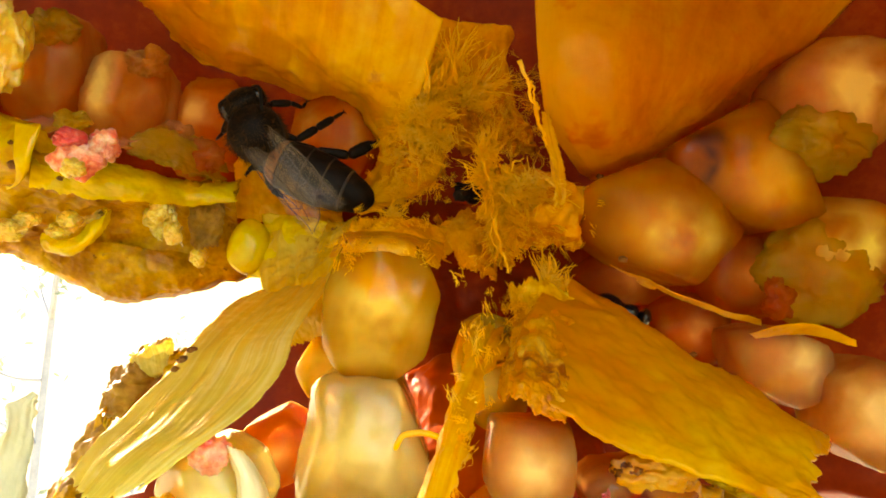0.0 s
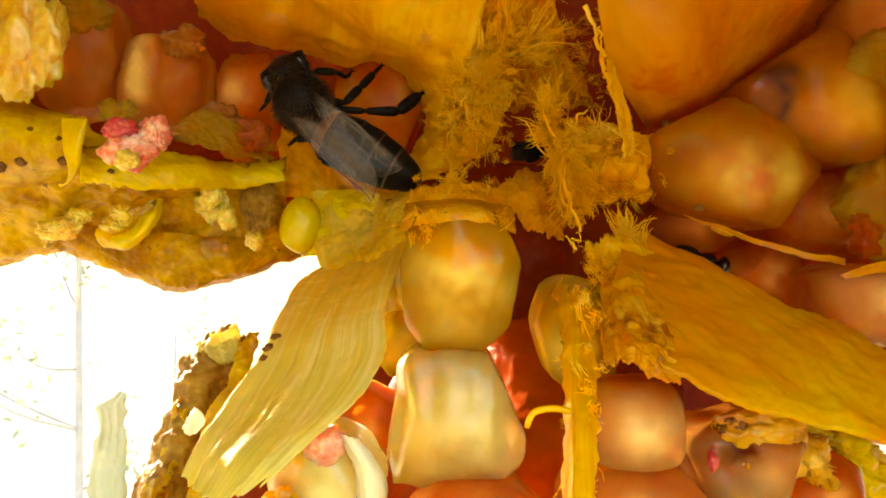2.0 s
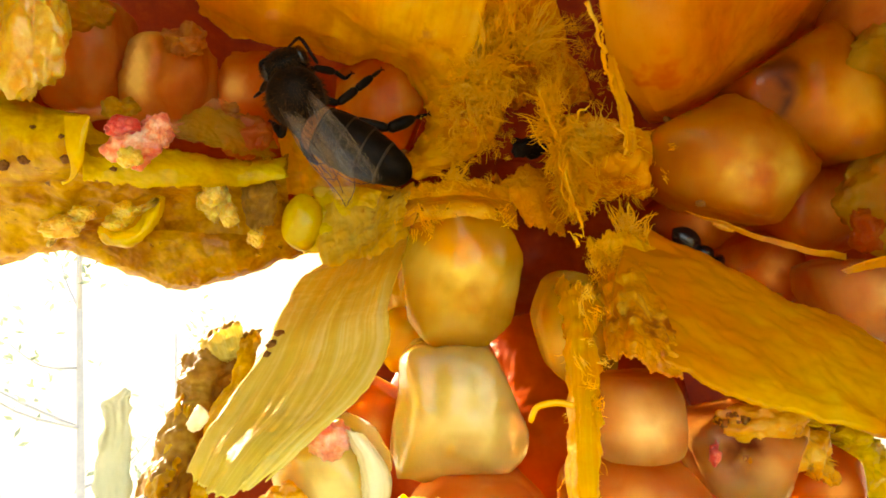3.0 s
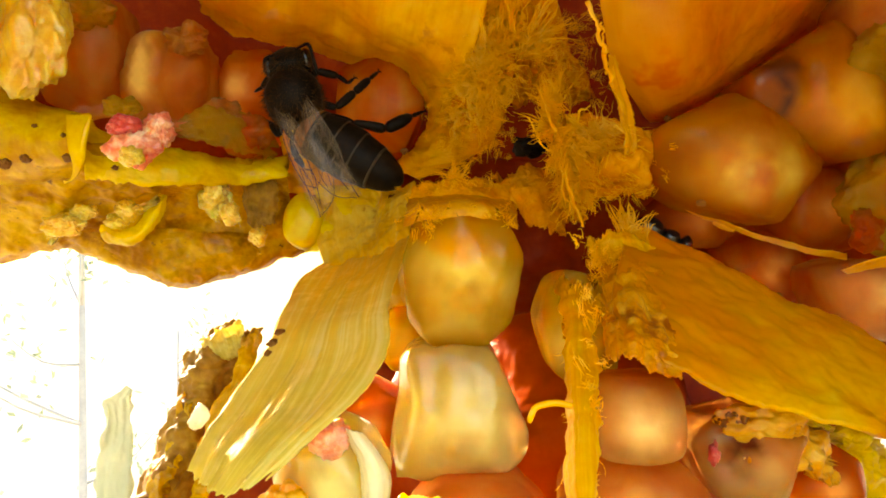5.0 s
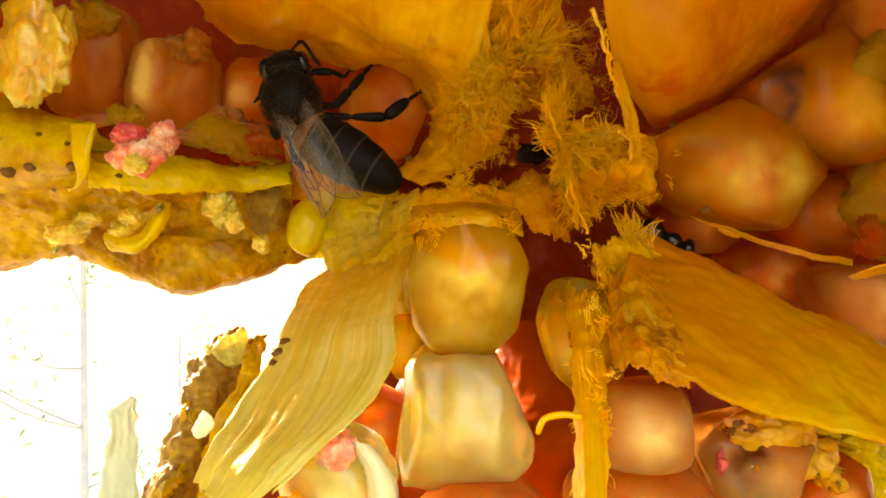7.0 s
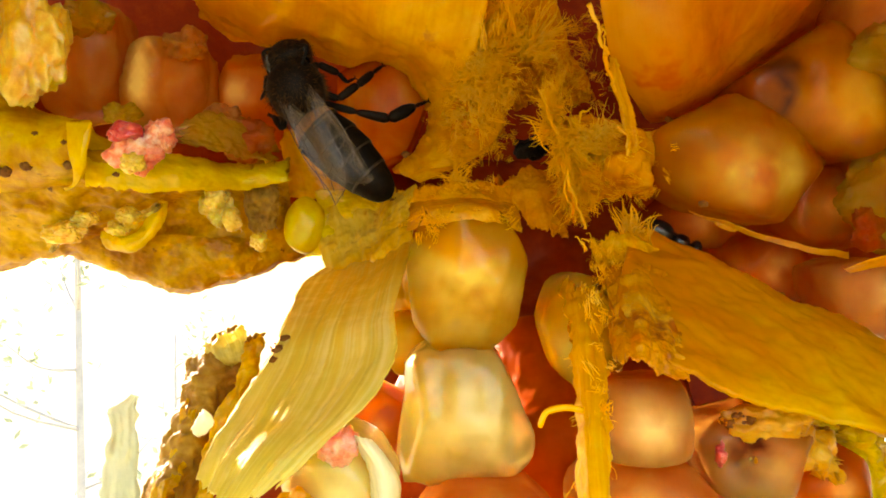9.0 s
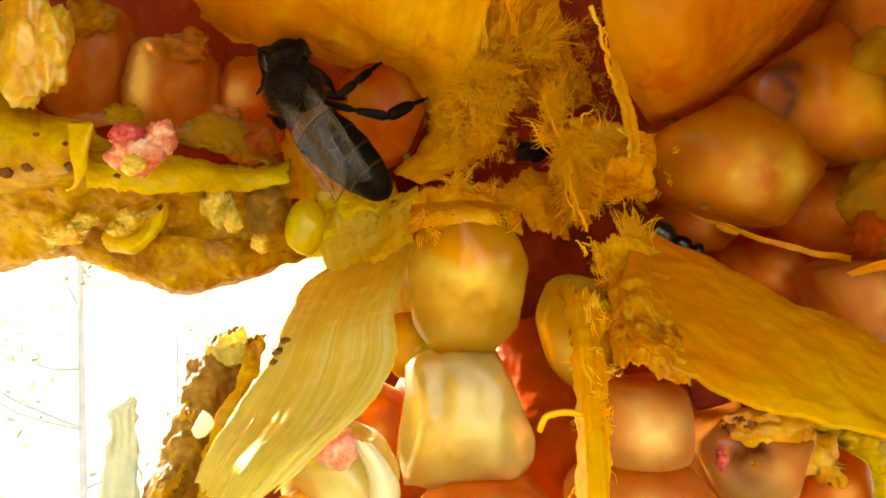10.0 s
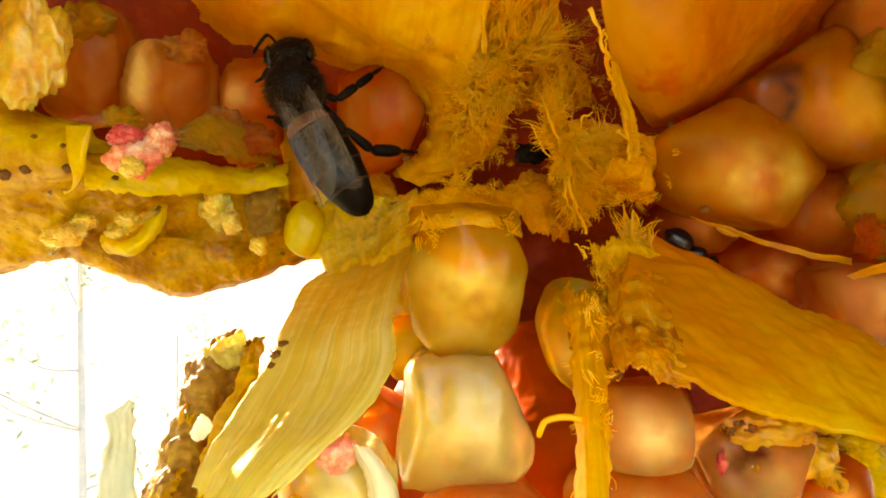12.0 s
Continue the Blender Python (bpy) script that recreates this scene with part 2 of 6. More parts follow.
# shade of the deep crevices is put into this dark red
RIND_BACK_SHADE = make_material("rind_back_shade", (0.16, 0.010, 0.001), (0.26, 0.026, 0.002), (0.40, 0.07, 0.005), 0.45, 0.0, bump=0.4, scale=120, fine=900, trans=0.03, trans_colour=(0.9, 0.2, 0.02), spec=0.25)
FLESH_DEEP = make_material("flesh_deep", (0.3, 0.028, 0.001), (0.4, 0.05, 0.002), (0.5, 0.09, 0.003), 0.4, 0.0, bump=0.3, scale=140, fine=900, trans=0.12, trans_colour=(0.95, 0.35, 0.02), spec=0.03)
RIND_BROWN = make_material("rind_brown", (0.05, 0.015, 0.004), (0.16, 0.06, 0.012), (0.34, 0.18, 0.03), 0.6, 0.0, bump=0.9, bump_dist=0.0005, scale=420, fine=1800, trans=0.2, spec=0.25)
RIND_STAIN = make_material("rind_stain", (0.1, 0.04, 0.006), (0.3, 0.15, 0.012), (0.52, 0.33, 0.03), 0.5, 0.0, bump=0.6, bump_dist=0.0004, scale=300, fine=1500, trans=0.1, trans_colour=(0.9, 0.45, 0.03), spec=0.25)
SEPTUM_WEB = make_material("septum_web", (0.68, 0.38, 0.012), (0.78, 0.55, 0.03), (0.86, 0.72, 0.12), 0.35, 0.0, bump=0.4, bump_dist=0.0003, scale=200, fine=1200, trans=0.5, trans_colour=(0.96, 0.74, 0.08), spots=(0.50, 0.20, 0.012), spot_at=0.63, spot_scale=340, spec=0.25, wet=0.5, lo=0.38, hi=0.62, grain=(14, 1.2, 0.4))
SEPTUM_ROT = make_material("septum_rot", (0.60, 0.20, 0.004), (0.76, 0.38, 0.010), (0.88, 0.60, 0.05), 0.4, 0.0, bump=0.6, bump_dist=0.0003, scale=420, fine=1800, trans=0.45, trans_colour=(0.95, 0.55, 0.03), spots=(0.34, 0.09, 0.006), spot_at=0.56, spot_scale=380, spec=0.2, wet=0.4, lo=0.38, hi=0.62)
FIBRE = make_material("fibre_gold", (0.98, 0.50, 0.012), (0.99, 0.68, 0.04), (0.99, 0.84, 0.15), 0.6, 0.0, bump=0.2, scale=300, fine=2400, trans=0.6, trans_colour=(1.0, 0.66, 0.03), spec=0.25)
FELT = make_material("felt_brown", (0.60, 0.17, 0.004), (0.82, 0.34, 0.009), (0.94, 0.54, 0.035), 0.7, 0.0, bump=0.9, bump_dist=0.0004, scale=500, fine=2600, trans=0.3, spec=0.15)
CRUST = make_material("crust_pale", (0.48, 0.22, 0.008), (0.64, 0.38, 0.025), (0.78, 0.58, 0.1), 0.35, 0.8, depth=0.004, bump=0.3, bump_dist=0.0003, scale=500, fine=2000, coat=0.3, wet=0.6)
PULP = make_material("pulp_amber", (0.66, 0.24, 0.006), (0.8, 0.42, 0.014), (0.88, 0.6, 0.05), 0.35, 0.0, bump=0.6, bump_dist=0.0003, scale=420, fine=2000, trans=0.4, trans_colour=(0.98, 0.55, 0.06), spec=0.2, wet=0.8, lo=0.38, hi=0.64)
RIND_OCHRE = make_material("rind_ochre", (0.36, 0.15, 0.003), (0.58, 0.35, 0.005), (0.78, 0.55, 0.010), 0.45, 0.0, bump=0.5, bump_dist=0.0003, scale=300, fine=1600, trans=0.42, trans_colour=(1.0, 0.62, 0.02), spots=(0.12, 0.04, 0.006), spot_at=0.62, spot_scale=650, spec=0.2, wet=0.4, lo=0.38, hi=0.62)
RIND_DULL = make_material("rind_dull", (0.28, 0.10, 0.003), (0.52, 0.29, 0.005), (0.70, 0.46, 0.014), 0.45, 0.0, bump=0.5, bump_dist=0.0003, scale=260, fine=1600, trans=0.12, trans_colour=(1.0, 0.62, 0.02), spots=(0.10, 0.035, 0.005), spot_at=0.62, spot_scale=650, spec=0.2, wet=0.2, lo=0.38, hi=0.62)
RIND_BRIGHT = make_material("rind_bright", (0.68, 0.42, 0.005), (0.8, 0.62, 0.008), (0.86, 0.75, 0.025), 0.35, 0.0, bump=0.35, bump_dist=0.0002, scale=240, fine=1500, trans=0.45, trans_colour=(1.0, 0.85, 0.03), spots=(0.50, 0.26, 0.01), spot_at=0.68, spot_scale=420, spec=0.25, wet=0.5, lo=0.38, hi=0.62)
CRUMB_PINK = make_material("crumb_pink", (0.5, 0.02, 0.03), (0.82, 0.24, 0.12), (0.92, 0.7, 0.48), 0.3, 0.9, depth=0.002, bump=0.4, bump_dist=0.0003, scale=330, fine=2000, wet=0.5, spec=0.2, lo=0.38, hi=0.68)
CRUMB_RED = make_material("crumb_red", (0.26, 0.006, 0.012), (0.46, 0.03, 0.03), (0.66, 0.12, 0.08), 0.3, 0.8, depth=0.002, bump=0.4, scale=500, fine=2000, wet=0.8)
BEE_DARK = make_material("chitin_black", (0.003, 0.002, 0.001), (0.007, 0.004, 0.002), (0.016, 0.009, 0.004), 0.5, 0.0, bump=0.4, scale=900, fine=3500, spec=0.12)
BEE_BAND = make_material("chitin_band", (0.012, 0.007, 0.003), (0.028, 0.017, 0.007), (0.06, 0.04, 0.018), 0.45, 0.0, bump=0.3, scale=900, fine=3500)
BEE_VEIN = make_material("wing_vein", (0.02, 0.010, 0.004), (0.045, 0.024, 0.010), (0.09, 0.05, 0.022), 0.35, 0.0, bump=0.1, scale=900, fine=3500)
BEE_AMBER = make_material("chitin_amber", (0.07, 0.02, 0.003), (0.19, 0.065, 0.007), (0.36, 0.15, 0.02), 0.4, 0.0, bump=0.3, scale=900, fine=3500)
BEE_FUR = make_material("bee_fur", (0.018, 0.009, 0.004), (0.06, 0.03, 0.011), (0.15, 0.08, 0.028), 0.9, 0.0, bump=0.3, scale=1400, fine=5000, spec=0.1)
EYE_BLACK = make_material("compound_eye", (0.003, 0.003, 0.003), (0.006, 0.005, 0.005), (0.01, 0.01, 0.01), 0.15, 0.0, bump=0.2, scale=4000, fine=9000, coat=0.5)
LEAF = make_material("leaf_green", (0.05, 0.14, 0.01), (0.08, 0.22, 0.01), (0.12, 0.30, 0.02), 0.4, 0.0, bump=0.2, scale=60, fine=500, trans=0.5, trans_colour=(0.30, 0.60, 0.02))
FAR_LEAF = make_material("far_leaf", (0.06, 0.09, 0.07), (0.09, 0.12, 0.1), (0.13, 0.16, 0.13), 0.6, 0.0, bump=0.1, scale=60, fine=500, trans=0.3, trans_colour=(0.30, 0.42, 0.28))
BARK = make_material("bark", (0.24, 0.26, 0.28), (0.3, 0.32, 0.34), (0.36, 0.38, 0.4), 0.85, 0.0, bump=0.6, bump_dist=0.01, scale=6, fine=40)
GRASS = make_material("grass", (0.26, 0.25, 0.16), (0.36, 0.34, 0.24), (0.46, 0.44, 0.34), 0.9, 0.0, bump=0.6, bump_dist=0.03, scale=0.8, fine=14)


def wing_material():
    """A clear membrane: mostly see-through, with a crinkled sheen."""
    m = bpy.data.materials.new("wing_membrane")
    m.use_nodes = True
    n, ln = m.node_tree.nodes, m.node_tree.links.new
    b = n["Principled BSDF"]
    b.inputs["Base Color"].default_value = (0.60, 0.44, 0.28, 1)
    b.inputs["Roughness"].default_value = 0.5
    co, k, mp = n.new("ShaderNodeTexCoord"), n.new("ShaderNodeTexNoise"), n.new("ShaderNodeMapping")
    mp.inputs["Scale"].default_value = (1.0, 0.25, 1.0)
    ln(co.outputs["Object"], mp.inputs["Vector"])
    ln(mp.outputs["Vector"], k.inputs["Vector"])
    k.inputs["Scale"].default_value, k.inputs["Detail"].default_value = 1300, 3
    rr = n.new("ShaderNodeMapRange")
    rr.inputs["From Min"].default_value, rr.inputs["From Max"].default_value = 0.35, 0.7
    rr.inputs["To Min"].default_value, rr.inputs["To Max"].default_value = 0.01, 0.08
    ln(k.outputs["Fac"], rr.inputs["Value"])
    clear, gloss, bump = n.new("ShaderNodeBsdfTransparent"), n.new("ShaderNodeBsdfGlossy"), n.new("ShaderNodeBump")
    film, both = n.new("ShaderNodeMixShader"), n.new("ShaderNodeMixShader")
    clear.inputs["Color"].default_value = (0.97, 0.93, 0.86, 1)
    gloss.inputs["Color"].default_value, gloss.inputs["Roughness"].default_value = (1.0, 0.90, 0.78, 1), 0.18
    bump.inputs["Strength"].default_value, bump.inputs["Distance"].default_value = 0.6, 0.0002
    ln(k.outputs["Fac"], bump.inputs["Height"])
    ln(bump.outputs["Normal"], gloss.inputs["Normal"])
    ln(rr.outputs["Result"], film.inputs[0])
    ln(clear.outputs["BSDF"], film.inputs[1])
    ln(b.outputs["BSDF"], film.inputs[2])
    both.inputs[0].default_value = 0.013
    ln(film.outputs["Shader"], both.inputs[1])
    ln(gloss.outputs["BSDF"], both.inputs[2])
    ln(both.outputs["Shader"], n["Material Output"].inputs["Surface"])
    return m


WING = wing_material()


# ---- builders ----
def world_mm(p):
    return Vector((p[0] * MM, p[1] * MM, EYE + p[2] * MM))


def mesh_of(name, verts, faces, material, smooth=True):
    me = bpy.data.meshes.new(name)
    me.from_pydata(np.asarray(verts).tolist(), [], faces)
    me.polygons.foreach_set("use_smooth", [smooth] * len(me.polygons))
    me.materials.append(material)
    me.update()
    return me


def child(name, me, parent, label="", at=(0, 0, 0)):
    ob = new(name, me)
    ob.parent = parent
    ob.location = at
    return tagged(ob, label)


def ball(level):
    bm = bmesh.new()
    bmesh.ops.create_icosphere(bm, subdivisions=level, radius=1)
    v = np.array([x.co[:] for x in bm.verts])
    f = [[x.index for x in p.verts] for p in bm.faces]
    bm.free()
    return v / np.linalg.norm(v, axis=1)[:, None], f


BALLS = {k: ball(k) for k in (2, 3, 4, 5)}


def fbm(p, octaves=4, h=0.9):
    return noise.fractal(Vector(p), h, 2.1, octaves)


def catmull(points, count):
    """A smooth row of count points through the given ones."""
    p = np.asarray(points, float)
    n = len(p)
    s = np.linspace(0, n - 1, count)
    i = np.clip(s.astype(int), 0, n - 2)
    f = (s - i)[:, None]
    ext = np.vstack([2 * p[0] - p[1], p, 2 * p[-1] - p[-2]])
    a, b, c, d = ext[i], ext[i + 1], ext[i + 2], ext[i + 3]
    return 0.5 * (2 * b + (c - a) * f + (2 * a - 5 * b + 4 * c - d) * f**2 + (3 * b - a - 3 * c + d) * f**3)


def sheet(name, rows, material, parent, origin, label="", thick=0.5, nu=60, nv=60, amp=0.35, size=4.0, ridge=0.0, ridges=14.0, rag=(0, 0, 0, 0), rag_n=9.0, seed=0, fine=0.02):
    """A lobe of flesh or skin over a grid of guide points (mm): rows run along v, points in a row along u. ridge: fibres that run along the rows'
    sequence; rag: how far the first row, last row, first column, last column are torn."""
    g = np.array([catmull(r, nu) for r in rows])
    g = np.stack([catmull(g[:, j], nv) for j in range(nu)], axis=1)
    v, u = np.meshgrid(np.linspace(0, 1, nv), np.linspace(0, 1, nu), indexing="ij")

    def tear(count, k, depth):
        return np.array([depth * (abs(fbm((rag_n * 0.45 * q, 7.3 * seed + k, 0.5), 2)) + 0.35 * abs(fbm((rag_n * 1.7 * q, 3.3 * seed + k, 2.5), 2))) for q in np.linspace(0, 1, count)])
    v0, v1, u0, u1 = tear(nu, 1, rag[0]), tear(nu, 2, rag[1]), tear(nv, 3, rag[2]), tear(nv, 4, rag[3])
    vv = v + v0[None, :] * (1 - v) ** 7 - v1[None, :] * v ** 7
    uu = u + u0[:, None] * (1 - u) ** 7 - u1[:, None] * u ** 7

    def sample(a, b):
        x, y = np.clip(a * (nv - 1), 0, nv - 1.001), np.clip(b * (nu - 1), 0, nu - 1.001)
        i, j = x.astype(int), y.astype(int)
        fx, fy = (x - i)[..., None], (y - j)[..., None]
        return (g[i, j] * (1 - fx) + g[i + 1, j] * fx) * (1 - fy) + (g[i, j + 1] * (1 - fx) + g[i + 1, j + 1] * fx) * fy
    p = sample(vv, uu)
    nrm = np.cross(np.gradient(p, axis=1), np.gradient(p, axis=0))
    nrm /= np.linalg.norm(nrm, axis=2)[..., None] + 1e-9
    bump = np.zeros((nv, nu))
    for i in range(nv):
        for j in range(nu):
            q = p[i, j]
            h = amp * fbm((q[0] / size + 3.1 * seed, q[1] / size, q[2] / size), 5) + fine * fbm((q[0] * 1.7, q[1] * 1.7, q[2] * 1.7 + seed), 3)
            if ridge:
                h += ridge * fbm((uu[i, j] * ridges + 0.3 * fbm((3 * vv[i, j], seed, 0), 2), vv[i, j] * 0.7, 5.5 + seed), 2)
            bump[i, j] = h
    p = p + nrm * bump[..., None]
    rim = np.minimum(1, 0.25 + 6 * np.minimum.reduce([u, 1 - u, v, 1 - v]))
    half = nrm * (0.5 * thick * rim)[..., None]
    verts = np.concatenate([(p + half).reshape(-1, 3), (p - half).reshape(-1, 3)]) * MM + np.array([0, 0, EYE]) - np.array(origin)
    k, faces = nu * nv, []
    for i in range(nv - 1):
        for j in range(nu - 1):
            a = i * nu + j
            faces.append([a, a + nu, a + nu + 1, a + 1])
            faces.append([k + a, k + a + 1, k + a + nu + 1, k + a + nu])
    loop = [j for j in range(nu)] + [i * nu + nu - 1 for i in range(1, nv)] + [(nv - 1) * nu + j for j in range(nu - 2, -1, -1)] + [i * nu for i in range(nv - 2, 0, -1)]
    for a, b in zip(loop, loop[1:] + loop[:1]):
        faces.append([a, b, k + b, k + a])
    me = mesh_of(name, verts, faces, material)
    uv = np.tile(np.stack([uu.ravel(), vv.ravel()], 1), (2, 1))
    at = np.zeros(len(me.loops), int)
    me.loops.foreach_get("vertex_index", at)
    me.uv_layers.new(name="UVMap").data.foreach_set("uv", uv[at].ravel())
    return child(name, me, parent, label)


def lump(sides, front, back, p=34.0, seed=0, bumps=0.10, size=2.2, dents=(), level=4, lean=(0, 0, 0), cut=(), taper=(0, 0), folds=0.0):
    """A rounded, faceted body (mm), flat on the sides that are given as (angle, distance) round the axis that points away from the viewer.
    dents: (angle, off, depth, width, length) hollows; cut: more planes (x, y, z, distance)."""
    v, f = BALLS[level]
    planes = [(math.cos(radians(a)), 0.0, math.sin(radians(a)), d) for a, d in sides]
    planes += [(0, -1, 0, front), (0, 1, 0, back)]
    r = random.Random(seed)
    for a, d in sides[::2]:
        t = radians(a + r.uniform(-15, 15))
        planes.append((math.cos(t) * 0.72, -0.69, math.sin(t) * 0.72, 0.72 * d * r.uniform(0.9, 1.08) + 0.69 * front * 0.62))
    mean = sum(d for _, d in sides) / len(sides)
    for _ in range(5):
        t, e = r.uniform(0, 6.28), r.uniform(0.35, 0.95)
        x, y, z = math.cos(t) * math.sin(e), -math.cos(e), math.sin(t) * math.sin(e)
        planes.append((x, y, z, (mean * math.sin(e) + front * math.cos(e)) * r.uniform(0.70, 0.84)))
    planes += list(cut)
    total = np.zeros(len(v))
    for x, y, z, d in planes:
        total += np.maximum(0, (v @ np.array([x, y, z])) / d) ** p
    pts = v * (total ** (-1 / p))[:, None]
    zn = pts[:, 2] / np.abs(pts[:, 2]).max()
    pts[:, 0] *= 1 - taper[0] * zn + taper[1] * zn**2
    out = []
    for q, w in zip(pts, v):
        h = bumps * fbm((q[0] / size + seed, q[1] / size, q[2] / size), 4) + 0.02 * fbm((q[0] * 2.5, q[1] * 2.5, q[2] * 2.5 + seed), 2)
        if folds:
            h += folds * fbm((q[0] * 1.5 + seed, q[1] * 1.2, q[2] * 0.25), 3)
        for x, z, deep, wide, long in dents:
            if w[1] < 0.4:
                h -= deep * math.exp(-((q[0] - x) / wide) ** 2 - ((q[2] - z) / long) ** 2)
        out.append(q + w * h)
    m = Euler([radians(a) for a in lean]).to_matrix()
    return np.array(out) @ np.array(m.transposed()) * MM, f


def aril(at, sides, front, back, material, label, name="aril", core=0.62, core_at=(0, 0, 0), milky=0.9, milk_size=None, crown=None, blots=(), **k):
    """Translucent flesh round a pale seed, milky where the seed lies close under the skin; crown: height (mm) above which it is stained; blots: rotten spots (x, z, half width, half height)."""
    v, f = lump(sides, front, back, **k)
    me = mesh_of(name, v, f, material)
    ob = new(name, me)
    ob.location = world_mm(at)
    if crown:
        rust = [min(1.0, max(0.0, 0.5 + 0.9 * (q[2] / MM - crown - 1.1 * fbm(q * 450, 4)))) for q in v]
        me.attributes.new("stain", "FLOAT", "POINT").data.foreach_set("value", rust)
    if blots:
        rot = [min(1.0, 1.5 * sum(math.exp(-((q[0] / MM - x + 0.35 * fbm(q * 700, 3)) / rx) ** 2 - ((q[2] / MM - z) / rz) ** 2) for x, z, rx, rz in blots) * max(0.0, 0.8 + 0.8 * fbm(q * 1500, 4))) if q[1] < 0 else 0.0 for q in v]
        me.attributes.new("stain", "FLOAT", "POINT").data.foreach_set("value", rot)
    if core:
        wide = core * sum(d for _, d in sides) / len(sides)
        mx, mz = milk_size or (wide, wide)
        near = [milky * min(1.0, 1.25 * math.exp(-((q[0] / MM - core_at[0]) / mx) ** 2 - ((q[2] / MM - core_at[2]) / mz) ** 2) * max(0.0, 0.75 + 0.9 * fbm(q * 420 + k.get("seed", 0), 3))) if q[1] < 0 else 0.0 for q in v]
        me.attributes.new("milk", "FLOAT", "POINT").data.foreach_set("value", near)
        kk = dict(k, dents=(), level=3, bumps=0.25)
        v, f = lump([(a, d * core) for a, d in sides], front * core * 0.9, back * 0.7, **kk)
        child("seed", mesh_of("seed", v, f, SEED), ob, "pale seed", tuple(c * MM for c in core_at))
    return tagged(ob, label, "aril" if name == "aril" else "seed", "arils in the fruit" if name == "aril" else "")


def crumbs(at, size, cell, material, label, seed=0, name="crumb", rough=0.5, level=5):
    """A torn or crusted scrap: one knobbly body of half sizes size (mm), knobs about cell (mm) wide."""
    v, f = BALLS[level]
    half, out = np.array(size), []
    for w in v:
        q = w * half * (1 + 0.36 * fbm((w[0] * 1.5 + seed, w[1] * 1.5, w[2] * 1.5), 4))
        k = q / cell + np.array([seed * 3.3, 0, 0])
        near, far = noise.voronoi(Vector(k * 0.8))[0][0], noise.voronoi(Vector(k * 1.9 + 5))[0][0]
        h = rough * cell * (1.6 * math.sqrt(max(0, 1 - (near / 0.8) ** 2)) + 0.7 * math.sqrt(max(0, 1 - (far / 0.8) ** 2)) - 0.9) + 0.06 * cell * fbm(k * 3.0, 3)
        out.append((q + w * h) * MM)
    ob = new(name, mesh_of(name, out, f, material))
    ob.location = world_mm(at)
    return tagged(ob, label, "fruit crumb")


def tube(points, radii, sides=6, flat=1.0):
    p = np.asarray(points, float)
    verts, faces = [], []
    for i, q in enumerate(p):
        d = p[min(i + 1, len(p) - 1)] - p[max(i - 1, 0)]
        d = d / (np.linalg.norm(d) + 1e-12)
        if i == 0:
            a = np.cross(d, (0.3, 0.9, 0.27) if abs(d[1]) < 0.8 else (1.0, 0.1, 0.0))
        else:
            a = a - d * (a @ d)
        a /= np.linalg.norm(a) + 1e-12
        b = np.cross(d, a)
        for s in range(sides):
            t = 2 * math.pi * s / sides
            verts.append(q + radii[i] * (math.cos(t) * a + flat * math.sin(t) * b))
    for i in range(len(p) - 1):
        for s in range(sides):
            a, b = i * sides + s, i * sides + (s + 1) % sides
            faces.append([a, b, b + sides, a + sides])
    faces.append(list(range(sides))[::-1])
    faces.append([(len(p) - 1) * sides + s for s in range(sides)])
    return verts, faces


def fibres(name, starts, parent, origin, label, count=300, length=(1.2, 3.5), width=0.05, seed=0, curl=0.35, clump=9, material=None, lift=EYE, kink=0.10):
    """A tuft of fine tapered threads in clumps. starts: (at, spread, way, share); each clump leaves at a point near at, along way."""
    r = random.Random(seed)
    verts, faces = [], []
    for at, spread, way, share in starts:
        way = np.array(way, float)
        way /= np.linalg.norm(way)
        for _ in range(max(1, int(count * share / clump))):
            p0 = np.array(at) + np.array([r.gauss(0, 1), r.gauss(0, 1), r.gauss(0, 1)]) * np.array(spread)
            d0 = way + np.array([r.gauss(0, curl), r.gauss(0, curl), r.gauss(0, curl)])
            d0 /= np.linalg.norm(d0)
            long, bend0 = r.uniform(*length), np.array([r.gauss(0, 0.7), r.gauss(0, 0.7), r.gauss(0, 0.7)])
            for _ in range(clump):
                p = p0 + np.array([r.gauss(0, 0.11), r.gauss(0, 0.11), r.gauss(0, 0.11)])
                d = d0 + np.array([r.gauss(0, 0.12), r.gauss(0, 0.12), r.gauss(0, 0.12)])
                n, bend = long * r.uniform(0.5, 1.1), bend0 + np.array([r.gauss(0, 0.2), r.gauss(0, 0.2), r.gauss(0, 0.2)])
                side, ph, beat = np.array([r.gauss(0, 1), r.gauss(0, 1), r.gauss(0, 1)]), r.uniform(0, 6.28), r.uniform(4, 9)
                pts = [p + d * n * q + bend * n * q * q * 0.6 + kink * (0.35 + 0.65 * q) * n * (0.8 * side * math.sin(ph + beat * q) + 0.4 * np.array([r.gauss(0, 1), r.gauss(0, 1), r.gauss(0, 1)])) for q in (0, 0.18, 0.36, 0.54, 0.72, 0.88, 1)]
                w = width * r.uniform(0.5, 1.8)
                a, b = tube(pts, [w, w, w * 0.95, w * 0.9, w * 0.8, w * 0.65, w * 0.4], 3, 0.6)
                base = len(verts)
                verts += a
                faces += [[base + k for k in q] for q in b]
    verts = np.array(verts) * MM + np.array([0, 0, lift]) - np.array(origin)
    return tagged(child(name, mesh_of(name, verts, faces, material or FIBRE), parent, label), kind="stuff")


# ---- the fruit: rind and septa ----
HOME = Vector((0, 0.030, EYE - 0.040))
fruit = tagged(new("pomegranate"), "hollowed overripe pomegranate, its rind broken open, yellow inside", "fruit", kind="structure")
